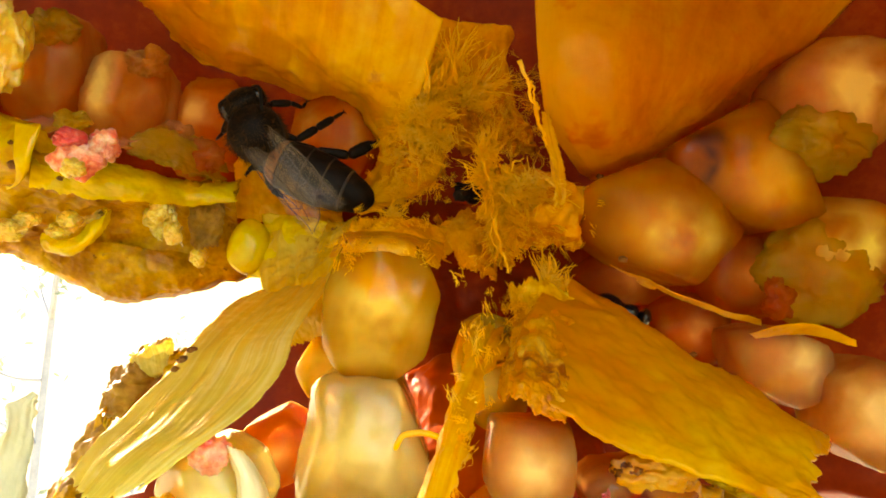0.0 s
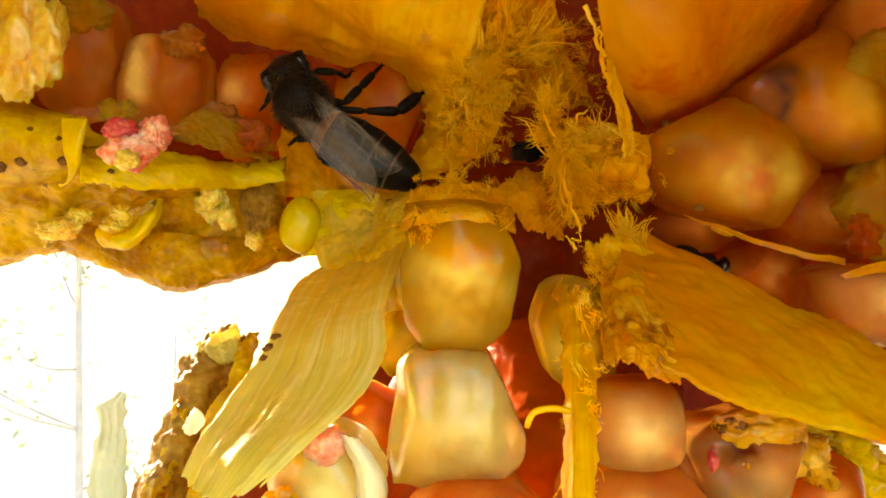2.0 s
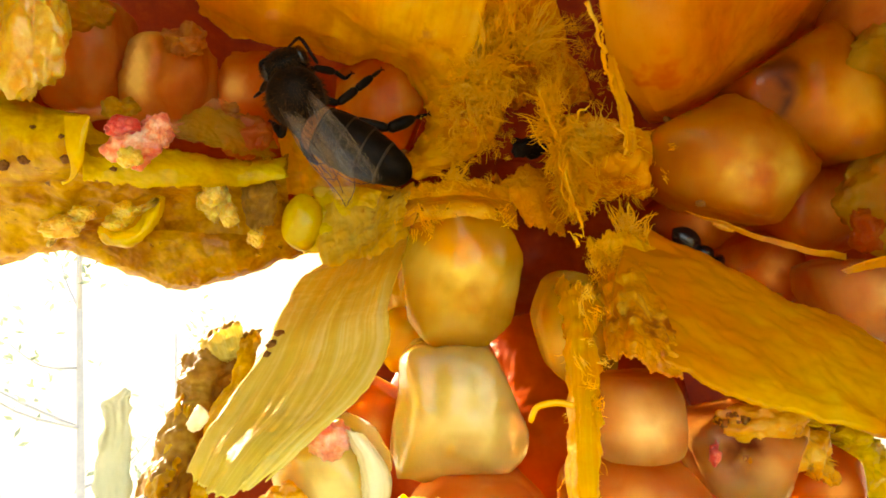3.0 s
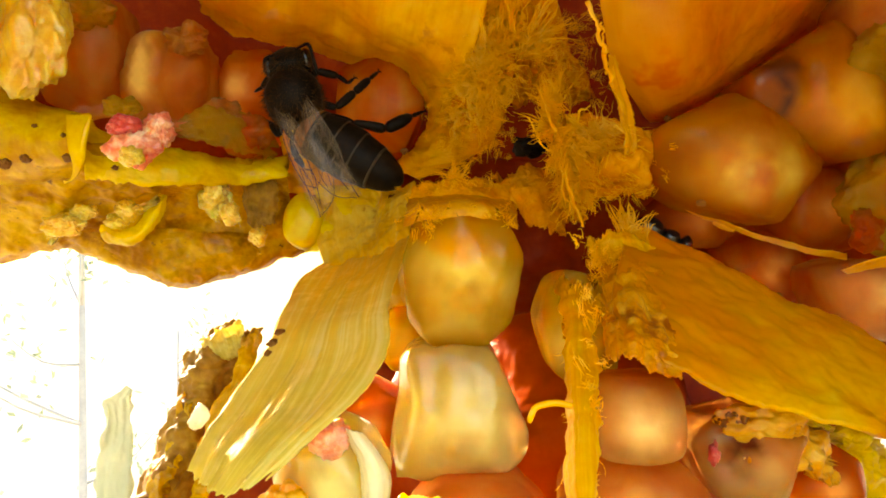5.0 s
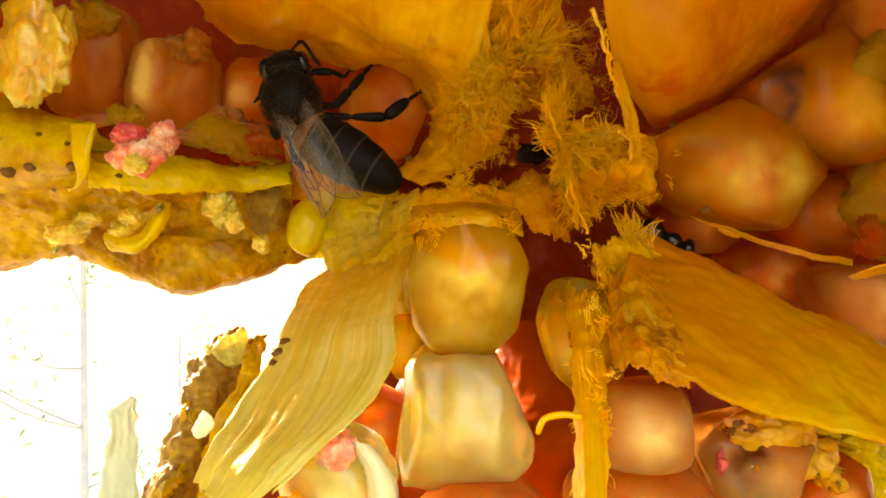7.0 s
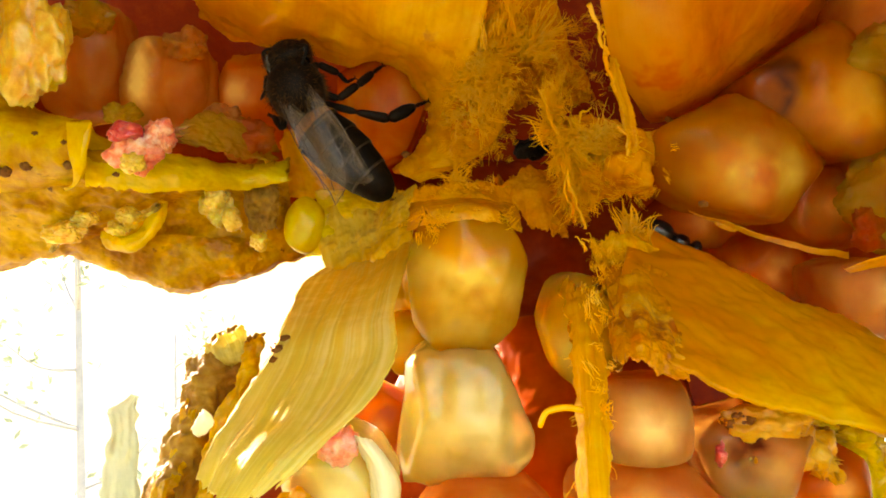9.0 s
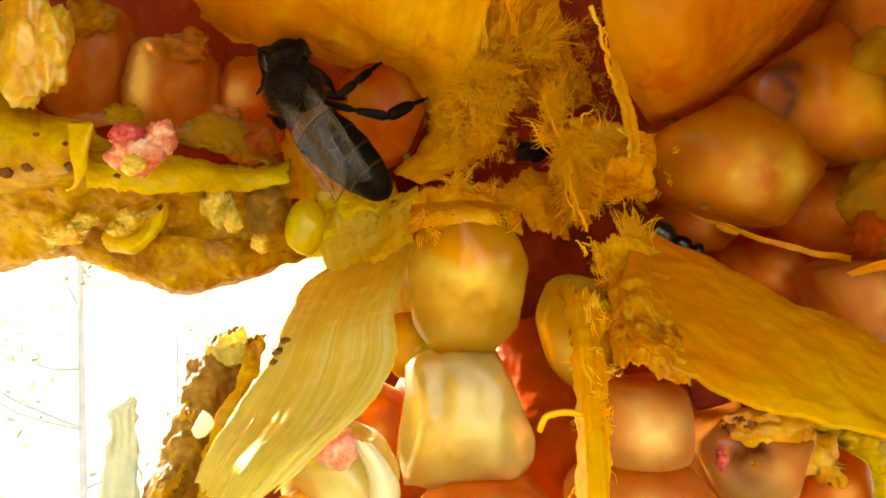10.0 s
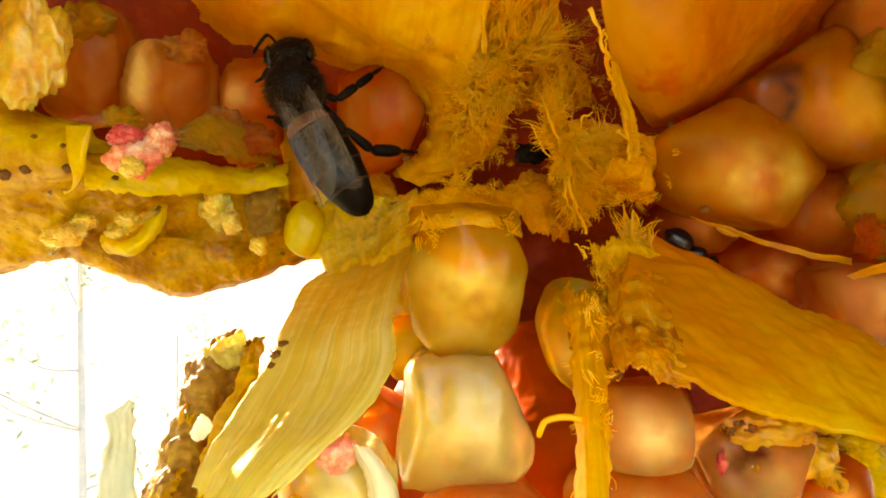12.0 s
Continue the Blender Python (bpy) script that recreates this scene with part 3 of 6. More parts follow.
fruit.location = HOME


def rind_shell():
    """The peel all round: a broken hole low behind and a smaller one across; the openings towards the viewer are unseen
    and added for light.
    """
    c, rad = np.array([2.0, 26.0, 3.0]), np.array([50.0, 40.0, 46.0])
    v, f = BALLS[5]
    inner, outer = [], []
    for w in v:
        h = 1.2 * fbm((w[0] * 3, w[1] * 3, w[2] * 3), 5)
        inner.append(c + w * (rad + h))
        outer.append(c + w * (rad + 3.6 + 0.4 * h))
    inner, outer = np.array(inner), np.array(outer)

    def open_at(q):
        # openings out of view in front, added to let light onto the tufts
        if q[1] < 4 + 2 * fbm(q / 9) and (q[0] < -20 + 4 * fbm(q / 12) and q[2] < 6 or q[0] > 24 + 4 * fbm(q / 12) and q[2] < 8 or q[2] > 16 + 3 * fbm(q / 12) and -18 < q[0] < 6) or q[1] < 0 and math.hypot(q[0], q[2]) < 27 + 2 * fbm(q / 6):
            return True
        x, z = q[0] / max(q[1], 5), q[2] / max(q[1], 5)
        wob = 0.03 * fbm(q / 5, 4)
        if q[1] > 8 and x < -0.25 + 0.6 * (min(z, 0) + 0.1) + wob and z < (0.03 if x < -0.3 else -0.02) + wob and z > -0.9:
            return True
        return q[1] > 8 and x > 0.60 + wob and z < -0.29 + wob and x < 1.0 and z > -0.6
    keep = [not open_at(q) for q in inner]
    faces, edges = [], {}
    n = len(v)
    for q in f:
        if all(keep[i] for i in q):
            faces.append(q[::-1])
            faces.append([i + n for i in q])
            for a, b in zip(q, q[1:] + q[:1]):
                edges[(a, b)] = edges.get((b, a), 0) + 1
                edges[(b, a)] = edges[(a, b)]
    for q in f:
        if all(keep[i] for i in q):
            for a, b in zip(q, q[1:] + q[:1]):
                if edges[(a, b)] == 1:
                    faces.append([a, b, b + n, a + n])
    verts = np.concatenate([inner, outer]) * MM + np.array([0, 0, EYE]) - np.array(HOME)
    me = mesh_of("rind", verts, faces, RIND_BACK_SHADE)
    # out of view, the front half is pale pith to bounce warm light
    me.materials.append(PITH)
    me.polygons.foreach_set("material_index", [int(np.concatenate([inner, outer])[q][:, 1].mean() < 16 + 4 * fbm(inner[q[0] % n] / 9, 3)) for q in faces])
    return child("rind", me, fruit, "thick leathery rind, crevice shade in its dark red back, pale yellow pith")


rind_shell()

# roof of the bee's chamber
sheet("septum", [[(-16.0, 36.0, 18.2), (-10.6, 36.0, 18.2), (-5.9, 36.0, 18.2), (-1.4, 36.0, 18.2), (3.1, 37.0, 16.4)],
                 [(-16.8, 41.0, 17.4), (-11.8, 40.0, 16.3), (-6.4, 39.5, 15.4), (-2.0, 39.0, 14.3), (1.9, 39.0, 12.1)],
                 [(-17.6, 45.5, 17.7), (-13.4, 45.5, 16.0), (-7.6, 44.5, 14.5), (-2.8, 43.0, 13.5), (0.6, 43.0, 10.3)],
                 [(-18.9, 50.0, 18.8), (-14.8, 50.0, 16.7), (-8.4, 49.0, 15.2), (-3.6, 48.0, 14.5), (-0.8, 49.0, 11.3)],
                 [(-21.3, 57.0, 21.7), (-16.8, 57.0, 19.3), (-9.8, 57.0, 17.9), (-4.2, 56.0, 17.1), (-1.2, 56.0, 13.2)]],
      SEPTUM_GOLD, fruit, HOME, "smooth yellow membrane over the chamber", thick=0.9, nu=90, nv=70, amp=0.7, size=5, ridge=0.15, ridges=5, seed=1)
# wall of the chamber beside the bee
sheet("septum", [[(0.6, 39.0, 14.2), (2.7, 39.5, 10.9), (3.8, 41.0, 8.4), (2.5, 43.0, 6.5), (-1.7, 45.0, 4.9)],
                 [(-0.9, 41.0, 13.8), (1.0, 41.5, 11.0), (1.7, 42.5, 8.5), (0.2, 44.0, 6.5), (-2.5, 46.0, 5.3)],
                 [(-1.9, 44.0, 13.8), (-0.4, 44.5, 11.4), (0.0, 45.0, 9.0), (-1.4, 46.0, 6.7), (-3.3, 47.0, 5.9)],
                 [(-2.8, 50.0, 15.1), (-1.3, 50.5, 12.5), (-1.1, 51.0, 9.5), (-2.5, 52.0, 7.2), (-4.1, 52.0, 6.5)]],
      SEPTUM_GOLD, fruit, HOME, "fuzzy golden wall of the chamber", thick=1.2, nu=80, nv=60, amp=0.4, size=3, fine=0.14, seed=2)
# swollen membrane above
sheet("septum", [[(8.6, 38.0, 20.5), (14.0, 38.0, 20.5), (19.8, 39.0, 21.1), (31.8, 42.0, 22.7)],
                 [(9.0, 37.0, 15.1), (12.7, 35.5, 14.5), (18.1, 37.5, 15.3), (28.0, 42.0, 18.6)],
                 [(10.2, 38.5, 11.3), (13.4, 37.0, 11.1), (18.0, 39.5, 12.9), (26.9, 44.0, 17.7)],
                 [(12.5, 41.0, 9.1), (15.4, 41.0, 10.0), (21.2, 44.0, 13.1), (29.9, 48.0, 18.3)],
                 [(15.5, 48.0, 9.6), (19.7, 50.0, 11.1), (26.0, 53.0, 14.6), (35.4, 56.0, 20.3)]],
      SEPTUM_ORANGE, fruit, HOME, "swollen smooth orange membrane", thick=1.0, nu=80, nv=70, amp=0.5, size=7, seed=3)
# broad septum that slopes towards the viewer
sheet("septum", [[(11.8, 39.8, 1.6), (15.7, 38.1, -0.4), (18.4, 35.6, -2.6), (21.1, 34.2, -3.8), (23.9, 33.2, -5.6), (25.9, 32.6, -6.4)],
                 [(9.6, 34.3, -0.3), (13.1, 33.2, -2.3), (16.1, 31.6, -4.0), (18.9, 30.7, -5.0), (21.7, 30.3, -6.2), (24.1, 30.1, -7.1)],
                 [(8.1, 30.0, -2.1), (11.0, 28.9, -4.0), (14.0, 28.1, -5.4), (17.1, 28.1, -6.4), (19.8, 28.1, -7.3), (22.6, 28.5, -8.1)],
                 [(7.6, 26.5, -3.5), (9.4, 25.5, -5.0), (11.6, 25.5, -6.2), (14.6, 26.0, -6.9), (18.0, 26.6, -7.6), (21.6, 27.4, -8.7)]],
      SEPTUM_BROAD, fruit, HOME, "broad yellow septum with a torn edge", thick=0.8, nu=110, nv=70, amp=0.45, size=5, ridge=0.0, fine=0.02, rag=(0.05, 0.10, 0.0, 0.12), seed=4)
# upright septum
sheet("septum", [[(5.8, 36.0, -1.2), (6.8, 34.0, -1.5), (7.7, 34.0, -1.8), (9.3, 35.0, -1.5)],
                 [(5.5, 31.0, -3.3), (5.8, 28.5, -3.0), (6.2, 28.0, -3.2), (7.6, 29.5, -3.6)],
                 [(4.9, 25.5, -4.9), (5.0, 23.6, -4.6), (5.2, 23.2, -4.6), (6.2, 24.6, -5.0)],
                 [(4.1, 21.0, -6.5), (4.2, 19.8, -6.1), (4.4, 19.6, -6.0), (5.1, 20.6, -6.4)],
                 [(3.6, 18.0, -7.8), (3.7, 17.2, -7.4), (3.9, 17.1, -7.4), (4.4, 17.8, -7.7)]],
      SEPTUM_GOLD, fruit, HOME, "narrow upright strip of torn yellow septum", thick=0.5, nu=70, nv=110, amp=0.20, size=2.0, ridge=0.12, ridges=5, rag=(0.15, 0, 0.35, 0.4), rag_n=13, seed=5)
sheet("septum", [[(8.6, 36.0, -0.9), (10.5, 35.5, -0.4), (13.1, 36.0, -1.2)],
                 [(7.4, 30.0, -3.2), (8.5, 28.5, -3.0), (10.3, 28.0, -3.9)],
                 [(6.6, 26.0, -4.6), (7.5, 25.0, -4.7), (9.7, 25.6, -5.4)]],
      SEPTUM_ROT, fruit, HOME, "rotten pitted patch of septum", thick=0.5, nu=110, nv=110, amp=0.30, size=1.5, fine=0.07, ridge=0.22, ridges=8, rag=(0, 0.12, 0.1, 0.1), seed=25)
v, f = tube([world_mm(p) - HOME for p in catmull([(4.2, 20.6, -5.1), (3.7, 20.6, -5.0), (3.1, 20.6, -5.1), (2.9, 20.5, -5.3), (2.8, 20.5, -5.6)], 12)], [0.00011] * 6 + [0.0001] * 5 + [0.00007], 8)
child("septum_spur", mesh_of("septum_spur", v, f, SEPTUM), fruit, "thin yellow thread of torn septum")
# fan of septum beside the hole
sheet("septum", [[(-8.3, 51.0, -0.6), (-5.5, 50.0, 0.7), (-1.9, 44.0, 2.7)],
                 [(-9.7, 43.0, -2.2), (-5.9, 41.0, -1.4), (-2.2, 35.5, 0.0)],
                 [(-8.7, 33.5, -4.0), (-5.6, 31.0, -3.3), (-2.4, 29.0, -2.3)],
                 [(-9.0, 30.5, -5.4), (-5.7, 27.5, -5.1), (-2.1, 25.0, -3.7)],
                 [(-9.6, 28.0, -6.8), (-6.3, 25.0, -6.4), (-2.9, 23.0, -5.1)],
                 [(-9.7, 26.0, -7.8), (-7.0, 23.0, -7.3), (-4.6, 22.2, -6.55)],
                 [(-9.8, 24.6, -8.8), (-7.8, 22.0, -8.6), (-6.3, 21.5, -8.0)]],
      SEPTUM_PALE, fruit, HOME, "pale yellow fan of septum, glossy, lit from behind", thick=0.18, nu=130, nv=110, amp=0.22, size=7, ridge=0.27, ridges=8, rag=(0.05, 0.06, 0.06, 0.04), rag_n=16, seed=6, fine=0.008)
# membrane under the bee
sheet("septum", [[(-13.2, 50.6, 10.1), (-10.8, 51.0, 9.3), (-7.9, 51.4, 8.1), (-4.3, 52.0, 6.5)], [(-12.7, 49.8, 7.3), (-9.9, 50.2, 6.8), (-7.1, 50.6, 6.1), (-3.8, 51.0, 5.2)], [(-12.3, 49.8, 4.2), (-9.5, 50.2, 4.0), (-6.9, 50.6, 4.1), (-3.6, 51.0, 4.0)]],
      SEPTUM_GOLD, fruit, HOME, "smooth orange membrane under the bee", thick=0.5, nu=60, nv=50, amp=0.5, size=2.5, ridge=0.15, ridges=5, seed=95, rag=(0.12, 0.05, 0.05, 0.05))
# rim of the hole: near ledge, far ledge and face, hooked tab, stained underside
sheet("rind_ledge", [[(-41.6, 46.0, 15.5), (-30.5, 44.0, 11.3), (-26.1, 42.0, 9.3), (-21.4, 39.0, 8.1)],
                     [(-36.2, 40.0, 10.6), (-27.0, 39.0, 8.3), (-24.0, 38.6, 7.1), (-21.4, 38.3, 6.9)],
                     [(-34.8, 38.5, 7.2), (-26.7, 38.5, 6.1), (-24.4, 39.0, 5.5), (-22.1, 39.2, 5.4)],
                     [(-37.1, 41.0, 4.0), (-28.8, 41.6, 4.1), (-26.7, 42.6, 4.2), (-24.5, 42.8, 4.7)]],
      RIND_FLESH, fruit, HOME, "thick broken yellow edge of the rind", thick=0.7, nu=100, nv=70, amp=0.18, size=2.4, fine=0.04, seed=7, ridge=0.1, ridges=6, rag=(0.02, 0, 0, 0))
sheet("rind_ledge", [[(-41.6, 46.0, 7.8), (-31.2, 45.0, 7.6), (-25.1, 43.5, 8.0), (-21.0, 44.5, 7.0), (-17.2, 46.0, 6.5), (-14.2, 48.0, 6.7), (-11.6, 49.0, 7.4)],
                     [(-38.9, 43.0, 6.5), (-29.1, 42.0, 6.0), (-23.4, 40.8, 6.1), (-20.0, 42.5, 5.8), (-16.7, 44.5, 5.6), (-13.7, 46.3, 5.7), (-11.3, 47.0, 5.9)],
                     [(-37.5, 41.5, 4.8), (-28.9, 41.8, 4.8), (-23.6, 41.4, 5.1), (-20.3, 43.0, 4.9), (-16.9, 45.0, 5.0), (-13.7, 46.6, 5.1), (-11.5, 47.5, 5.3)],
                     [(-37.1, 41.0, 3.3), (-29.1, 42.0, 3.4), (-24.8, 43.5, 3.7), (-21.5, 45.5, 4.1), (-17.6, 47.0, 4.2), (-14.3, 48.5, 4.1), (-11.9, 50.0, 3.6)],
                     [(-38.9, 43.0, 1.6), (-30.5, 44.0, 1.4), (-26.1, 45.2, 1.8), (-22.2, 47.0, 1.7), (-18.2, 48.5, 1.3), (-14.8, 50.0, 0.9), (-11.7, 52.0, 1.0)],
                     [(-41.6, 46.0, -0.4), (-31.9, 46.0, -0.4), (-27.7, 46.6, 0.5), (-23.7, 47.5, -1.1), (-19.5, 48.5, -2.3), (-15.6, 50.0, -1.4), (-11.2, 53.0, 0.0)],
                     [(-47.9, 53.0, -0.2), (-36.7, 53.0, -0.2), (-32.2, 54.0, 1.1), (-26.9, 54.0, -0.7), (-22.1, 55.0, -1.9), (-17.8, 57.0, -0.7), (-11.5, 58.0, 0.6)]],
      RIND_DULL, fruit, HOME, "broken ochre face of the rind with brown specks", thick=0.9, nu=170, nv=130, amp=0.42, size=2.0, fine=0.045, seed=17, rag=(0.04, 0, 0, 0.03))
sheet("rind_plate", [[(-24.1, 43.0, 9.0), (-22.2, 43.0, 7.6), (-19.8, 43.5, 7.0), (-17.1, 44.5, 6.7), (-14.4, 46.0, 6.4), (-11.5, 47.5, 6.8)],
                 [(-22.7, 40.5, 6.1), (-21.0, 40.8, 5.6), (-18.8, 41.5, 5.3), (-16.5, 43.0, 5.3), (-14.1, 45.0, 5.4), (-11.2, 46.5, 5.8)],
                 [(-22.4, 40.0, 4.2), (-20.8, 40.4, 4.0), (-18.8, 41.4, 3.9), (-16.5, 43.0, 4.1), (-14.1, 45.0, 4.3), (-11.0, 46.3, 5.2)]],
      RIND_BRIGHT, fruit, HOME, "thin bright yellow plate of broken rind", thick=0.3, nu=120, nv=50, amp=0.2, size=2.0, fine=0.03, seed=117, ridge=0.10, ridges=5, rag=(0.06, 0.14, 0, 0.02), rag_n=20)
sheet("rind_tab", [[(-22.3, 37.9, 7.9), (-20.7, 37.6, 7.8)], [(-22.1, 37.6, 6.3), (-20.9, 37.5, 6.3)], [(-22.0, 38.0, 5.0), (-21.3, 38.0, 5.0)], [(-22.5, 38.6, 4.2), (-22.2, 38.6, 4.2)], [(-23.1, 38.8, 4.1), (-23.0, 38.8, 3.9)]],
      RIND_BRIGHT, fruit, HOME, "small hooked tab of yellow rind", thick=0.4, nu=20, nv=40, amp=0.1, size=2, seed=18)
sheet("rind_underside", [[(-25.5, 46.2, 0.7), (-19.9, 46.6, 1.5), (-14.1, 48.6, 1.1)], [(-24.2, 46.2, -0.4), (-19.2, 46.8, -0.6), (-13.6, 49.0, 0.0)], [(-23.4, 46.8, -1.2), (-19.2, 47.8, -2.4), (-15.0, 49.3, -1.4)], [(-24.8, 50.0, -1.1), (-20.5, 51.0, -2.1), (-15.8, 52.0, -1.1)]],
      RIND_OCHRE, fruit, HOME, "orange brown underside of the rind", thick=0.6, nu=110, nv=70, amp=0.5, size=2.2, fine=0.06, ridge=0.2, ridges=4, seed=19, rag=(0.08, 0.05, 0.08, 0.08))
sheet("rind_curl", [[(-23.3, 43.4, 1.6), (-22.6, 43.0, 0.4), (-21.1, 42.8, 0.2), (-19.8, 43.2, 1.0), (-18.9, 44.0, 3.7)], [(-22.5, 42.7, 1.6), (-21.7, 42.3, 0.8), (-20.5, 42.1, 0.7), (-19.5, 42.5, 1.6), (-18.9, 43.4, 3.7)], [(-22.4, 43.6, 1.8), (-21.8, 43.4, 1.3), (-20.8, 43.2, 1.4), (-20.2, 43.6, 2.2), (-19.6, 44.4, 3.8)]],
      RIND_BRIGHT, fruit, HOME, "curled yellow scrap of rind", thick=0.5, nu=60, nv=50, amp=0.22, size=1.4, seed=37, rag=(0.05, 0.03, 0.03, 0.05))
for k, (rows, lab) in enumerate((([[(-27.8, 44.0, 1.8), (-26.1, 43.8, 2.4), (-23.8, 43.6, 2.8)], [(-26.9, 43.2, 1.0), (-25.4, 43.0, 1.6), (-23.5, 43.0, 2.3)], [(-26.9, 43.8, 0.3), (-25.7, 43.6, 0.7), (-24.4, 43.6, 1.9)]], "frilly pale shred of pulp on the rim"),
                                 ([[(-17.7, 45.6, 3.9), (-16.0, 45.4, 4.7), (-15.4, 45.6, 4.8)], [(-17.3, 45.2, 3.0), (-15.7, 44.8, 3.6), (-14.7, 45.0, 3.6)], [(-16.0, 45.4, 1.8), (-15.1, 45.2, 1.8), (-14.3, 45.4, 1.4)]], "frilly pale shred of pulp on the rim"),
                                 ([[(-22.8, 43.4, 2.1), (-21.3, 43.2, 2.6), (-19.0, 43.6, 3.5)], [(-22.2, 43.0, 1.6), (-20.9, 42.8, 2.1), (-18.8, 43.2, 3.0)]], "ragged edge of a curled scrap"),
                                 ([[(-16.9, 42.2, 9.0), (-15.5, 43.4, 9.8), (-13.3, 45.0, 9.2), (-12.2, 46.0, 8.4)], [(-17.5, 41.4, 7.9), (-15.2, 42.6, 8.1), (-13.1, 44.4, 7.7), (-11.6, 45.6, 7.2)], [(-17.3, 41.4, 7.2), (-15.2, 42.6, 6.7), (-13.4, 44.2, 6.2), (-11.8, 45.6, 6.2)]], "torn amber membrane scrap beside the bee"))):
    sheet("pulp_shred", rows, ARIL_SOFT if k > 2 else CRUST, fruit, HOME, lab, thick=0.3, nu=80, nv=50, amp=0.26 if k == 3 else 0.5, size=1.3, fine=0.02 if k == 3 else 0.10, seed=70 + k, rag=(0.25, 0.25, 0.15, 0.15), rag_n=12)
# darker brown patch laid over the hollow beside the plate
sheet("rind_hollow", [[(-14.6, 45.9, 4.8), (-13.3, 46.1, 5.0), (-12.0, 46.5, 5.1)], [(-14.5, 46.2, 3.2), (-13.3, 46.5, 3.2), (-11.9, 46.7, 3.4)], [(-14.0, 46.2, 1.3), (-13.0, 46.4, 1.2), (-12.1, 46.8, 1.6)]],
      RIND_STAIN, fruit, HOME, "brown patch in a hollow of the rind", thick=0.4, nu=50, nv=50, amp=0.5, size=1.4, fine=0.06, seed=94, rag=(0.1, 0.15, 0.12, 0.1))
# brown torn strip of rind
sheet("rind_strip", [[(-15.3, 47.0, -4.9), (-18.2, 46.0, -8.1), (-18.4, 45.0, -10.1), (-19.0, 43.0, -13.4), (-20.2, 41.0, -16.8)],
                     [(-14.1, 45.0, -5.7), (-16.0, 44.0, -7.7), (-16.4, 43.0, -10.2), (-16.9, 41.0, -13.0), (-18.0, 39.0, -16.0)],
                     [(-12.8, 46.0, -5.6), (-13.8, 46.0, -8.5), (-15.5, 45.0, -11.1), (-15.9, 44.0, -14.0), (-16.3, 42.0, -17.2)]],
      RIND_STAIN, fruit, HOME, "brown dried broken rim of the rind", thick=1.2, nu=120, nv=60, amp=0.38, size=1.6, fine=0.16, seed=8, rag=(0.12, 0.05, 0.05, 0))
sheet("skin_film", [[(-13.6, 43.6, -5.2), (-12.5, 43.8, -5.3), (-12.2, 44.0, -5.9)], [(-13.8, 42.6, -7.5), (-12.9, 42.4, -7.6), (-12.6, 43.0, -8.1)], [(-15.1, 41.6, -10.8), (-14.6, 41.4, -10.9), (-14.3, 42.0, -11.3)], [(-15.7, 40.6, -12.9), (-15.2, 40.4, -13.0), (-14.9, 41.0, -13.4)], [(-15.6, 39.4, -16.1), (-15.0, 39.2, -16.1), (-14.6, 39.8, -16.3)]],
      RIND_OCHRE, fruit, HOME, "yellow film along the broken rim", thick=0.3, nu=30, nv=90, amp=0.5, size=1.4, fine=0.12, ridge=0.15, ridges=4, seed=83, rag=(0.1, 0, 0.2, 0.2))
sheet("rind_splinter", [[(-17.2, 45.0, -6.3), (-15.7, 44.6, -5.5), (-14.1, 45.0, -4.8)], [(-16.3, 44.0, -7.2), (-14.8, 43.6, -6.5), (-13.4, 44.0, -6.2)], [(-15.1, 44.0, -8.1), (-14.4, 43.8, -7.7), (-13.8, 44.0, -7.3)]],
      SEPTUM_PALE, fruit, HOME, "yellow splinter of broken rind", thick=0.4, nu=40, nv=40, amp=0.4, size=1.5, fine=0.08, seed=84, rag=(0.25, 0.2, 0.2, 0.2))
sheet("rind_splinter", [[(-16.3, 40.5, -11.2), (-15.6, 40.8, -9.8)], [(-15.6, 40.2, -11.5), (-14.9, 40.4, -10.0)], [(-15.1, 40.6, -11.2), (-15.0, 40.8, -10.6)]],
      SKIN_WHITE, fruit, HOME, "small whitish splinter of rind", thick=0.3, nu=30, nv=24, amp=0.2, size=1.5, seed=85, rag=(0.1, 0.1, 0.1, 0.1))
sheet("rind_splinter", [[(-17.6, 43.4, -9.5), (-16.3, 42.6, -10.3)], [(-17.8, 41.6, -12.5), (-16.2, 40.8, -12.6)], [(-18.4, 39.8, -14.7), (-16.7, 39.0, -14.8)], [(-18.6, 39.0, -16.5), (-16.9, 38.4, -16.6)]],
      RIND_OCHRE, fruit, HOME, "yellow strip of rind flesh along the brown rim", thick=0.4, nu=30, nv=80, amp=0.5, size=1.4, fine=0.1, seed=86, rag=(0.1, 0, 0.3, 0.3))
# curled pale flap in the hole
sheet("skin_flap", [[(-15.2, 31.0, -6.8), (-14.9, 31.0, -6.8)], [(-16.2, 30.6, -7.4), (-14.9, 31.0, -7.4)], [(-16.1, 30.0, -8.6), (-14.9, 31.0, -9.0)], [(-16.5, 30.0, -10.4), (-14.6, 30.5, -10.5)], [(-15.7, 29.0, -12.5), (-14.6, 30.0, -13.0)]],
      SKIN_FLAP, fruit, HOME, "pale greenish curled flap of skin", thick=0.25, nu=40, nv=60, amp=0.4, size=2.5, ridge=0.2, ridges=3, seed=9, rag=(0, 0, 0.25, 0.2))
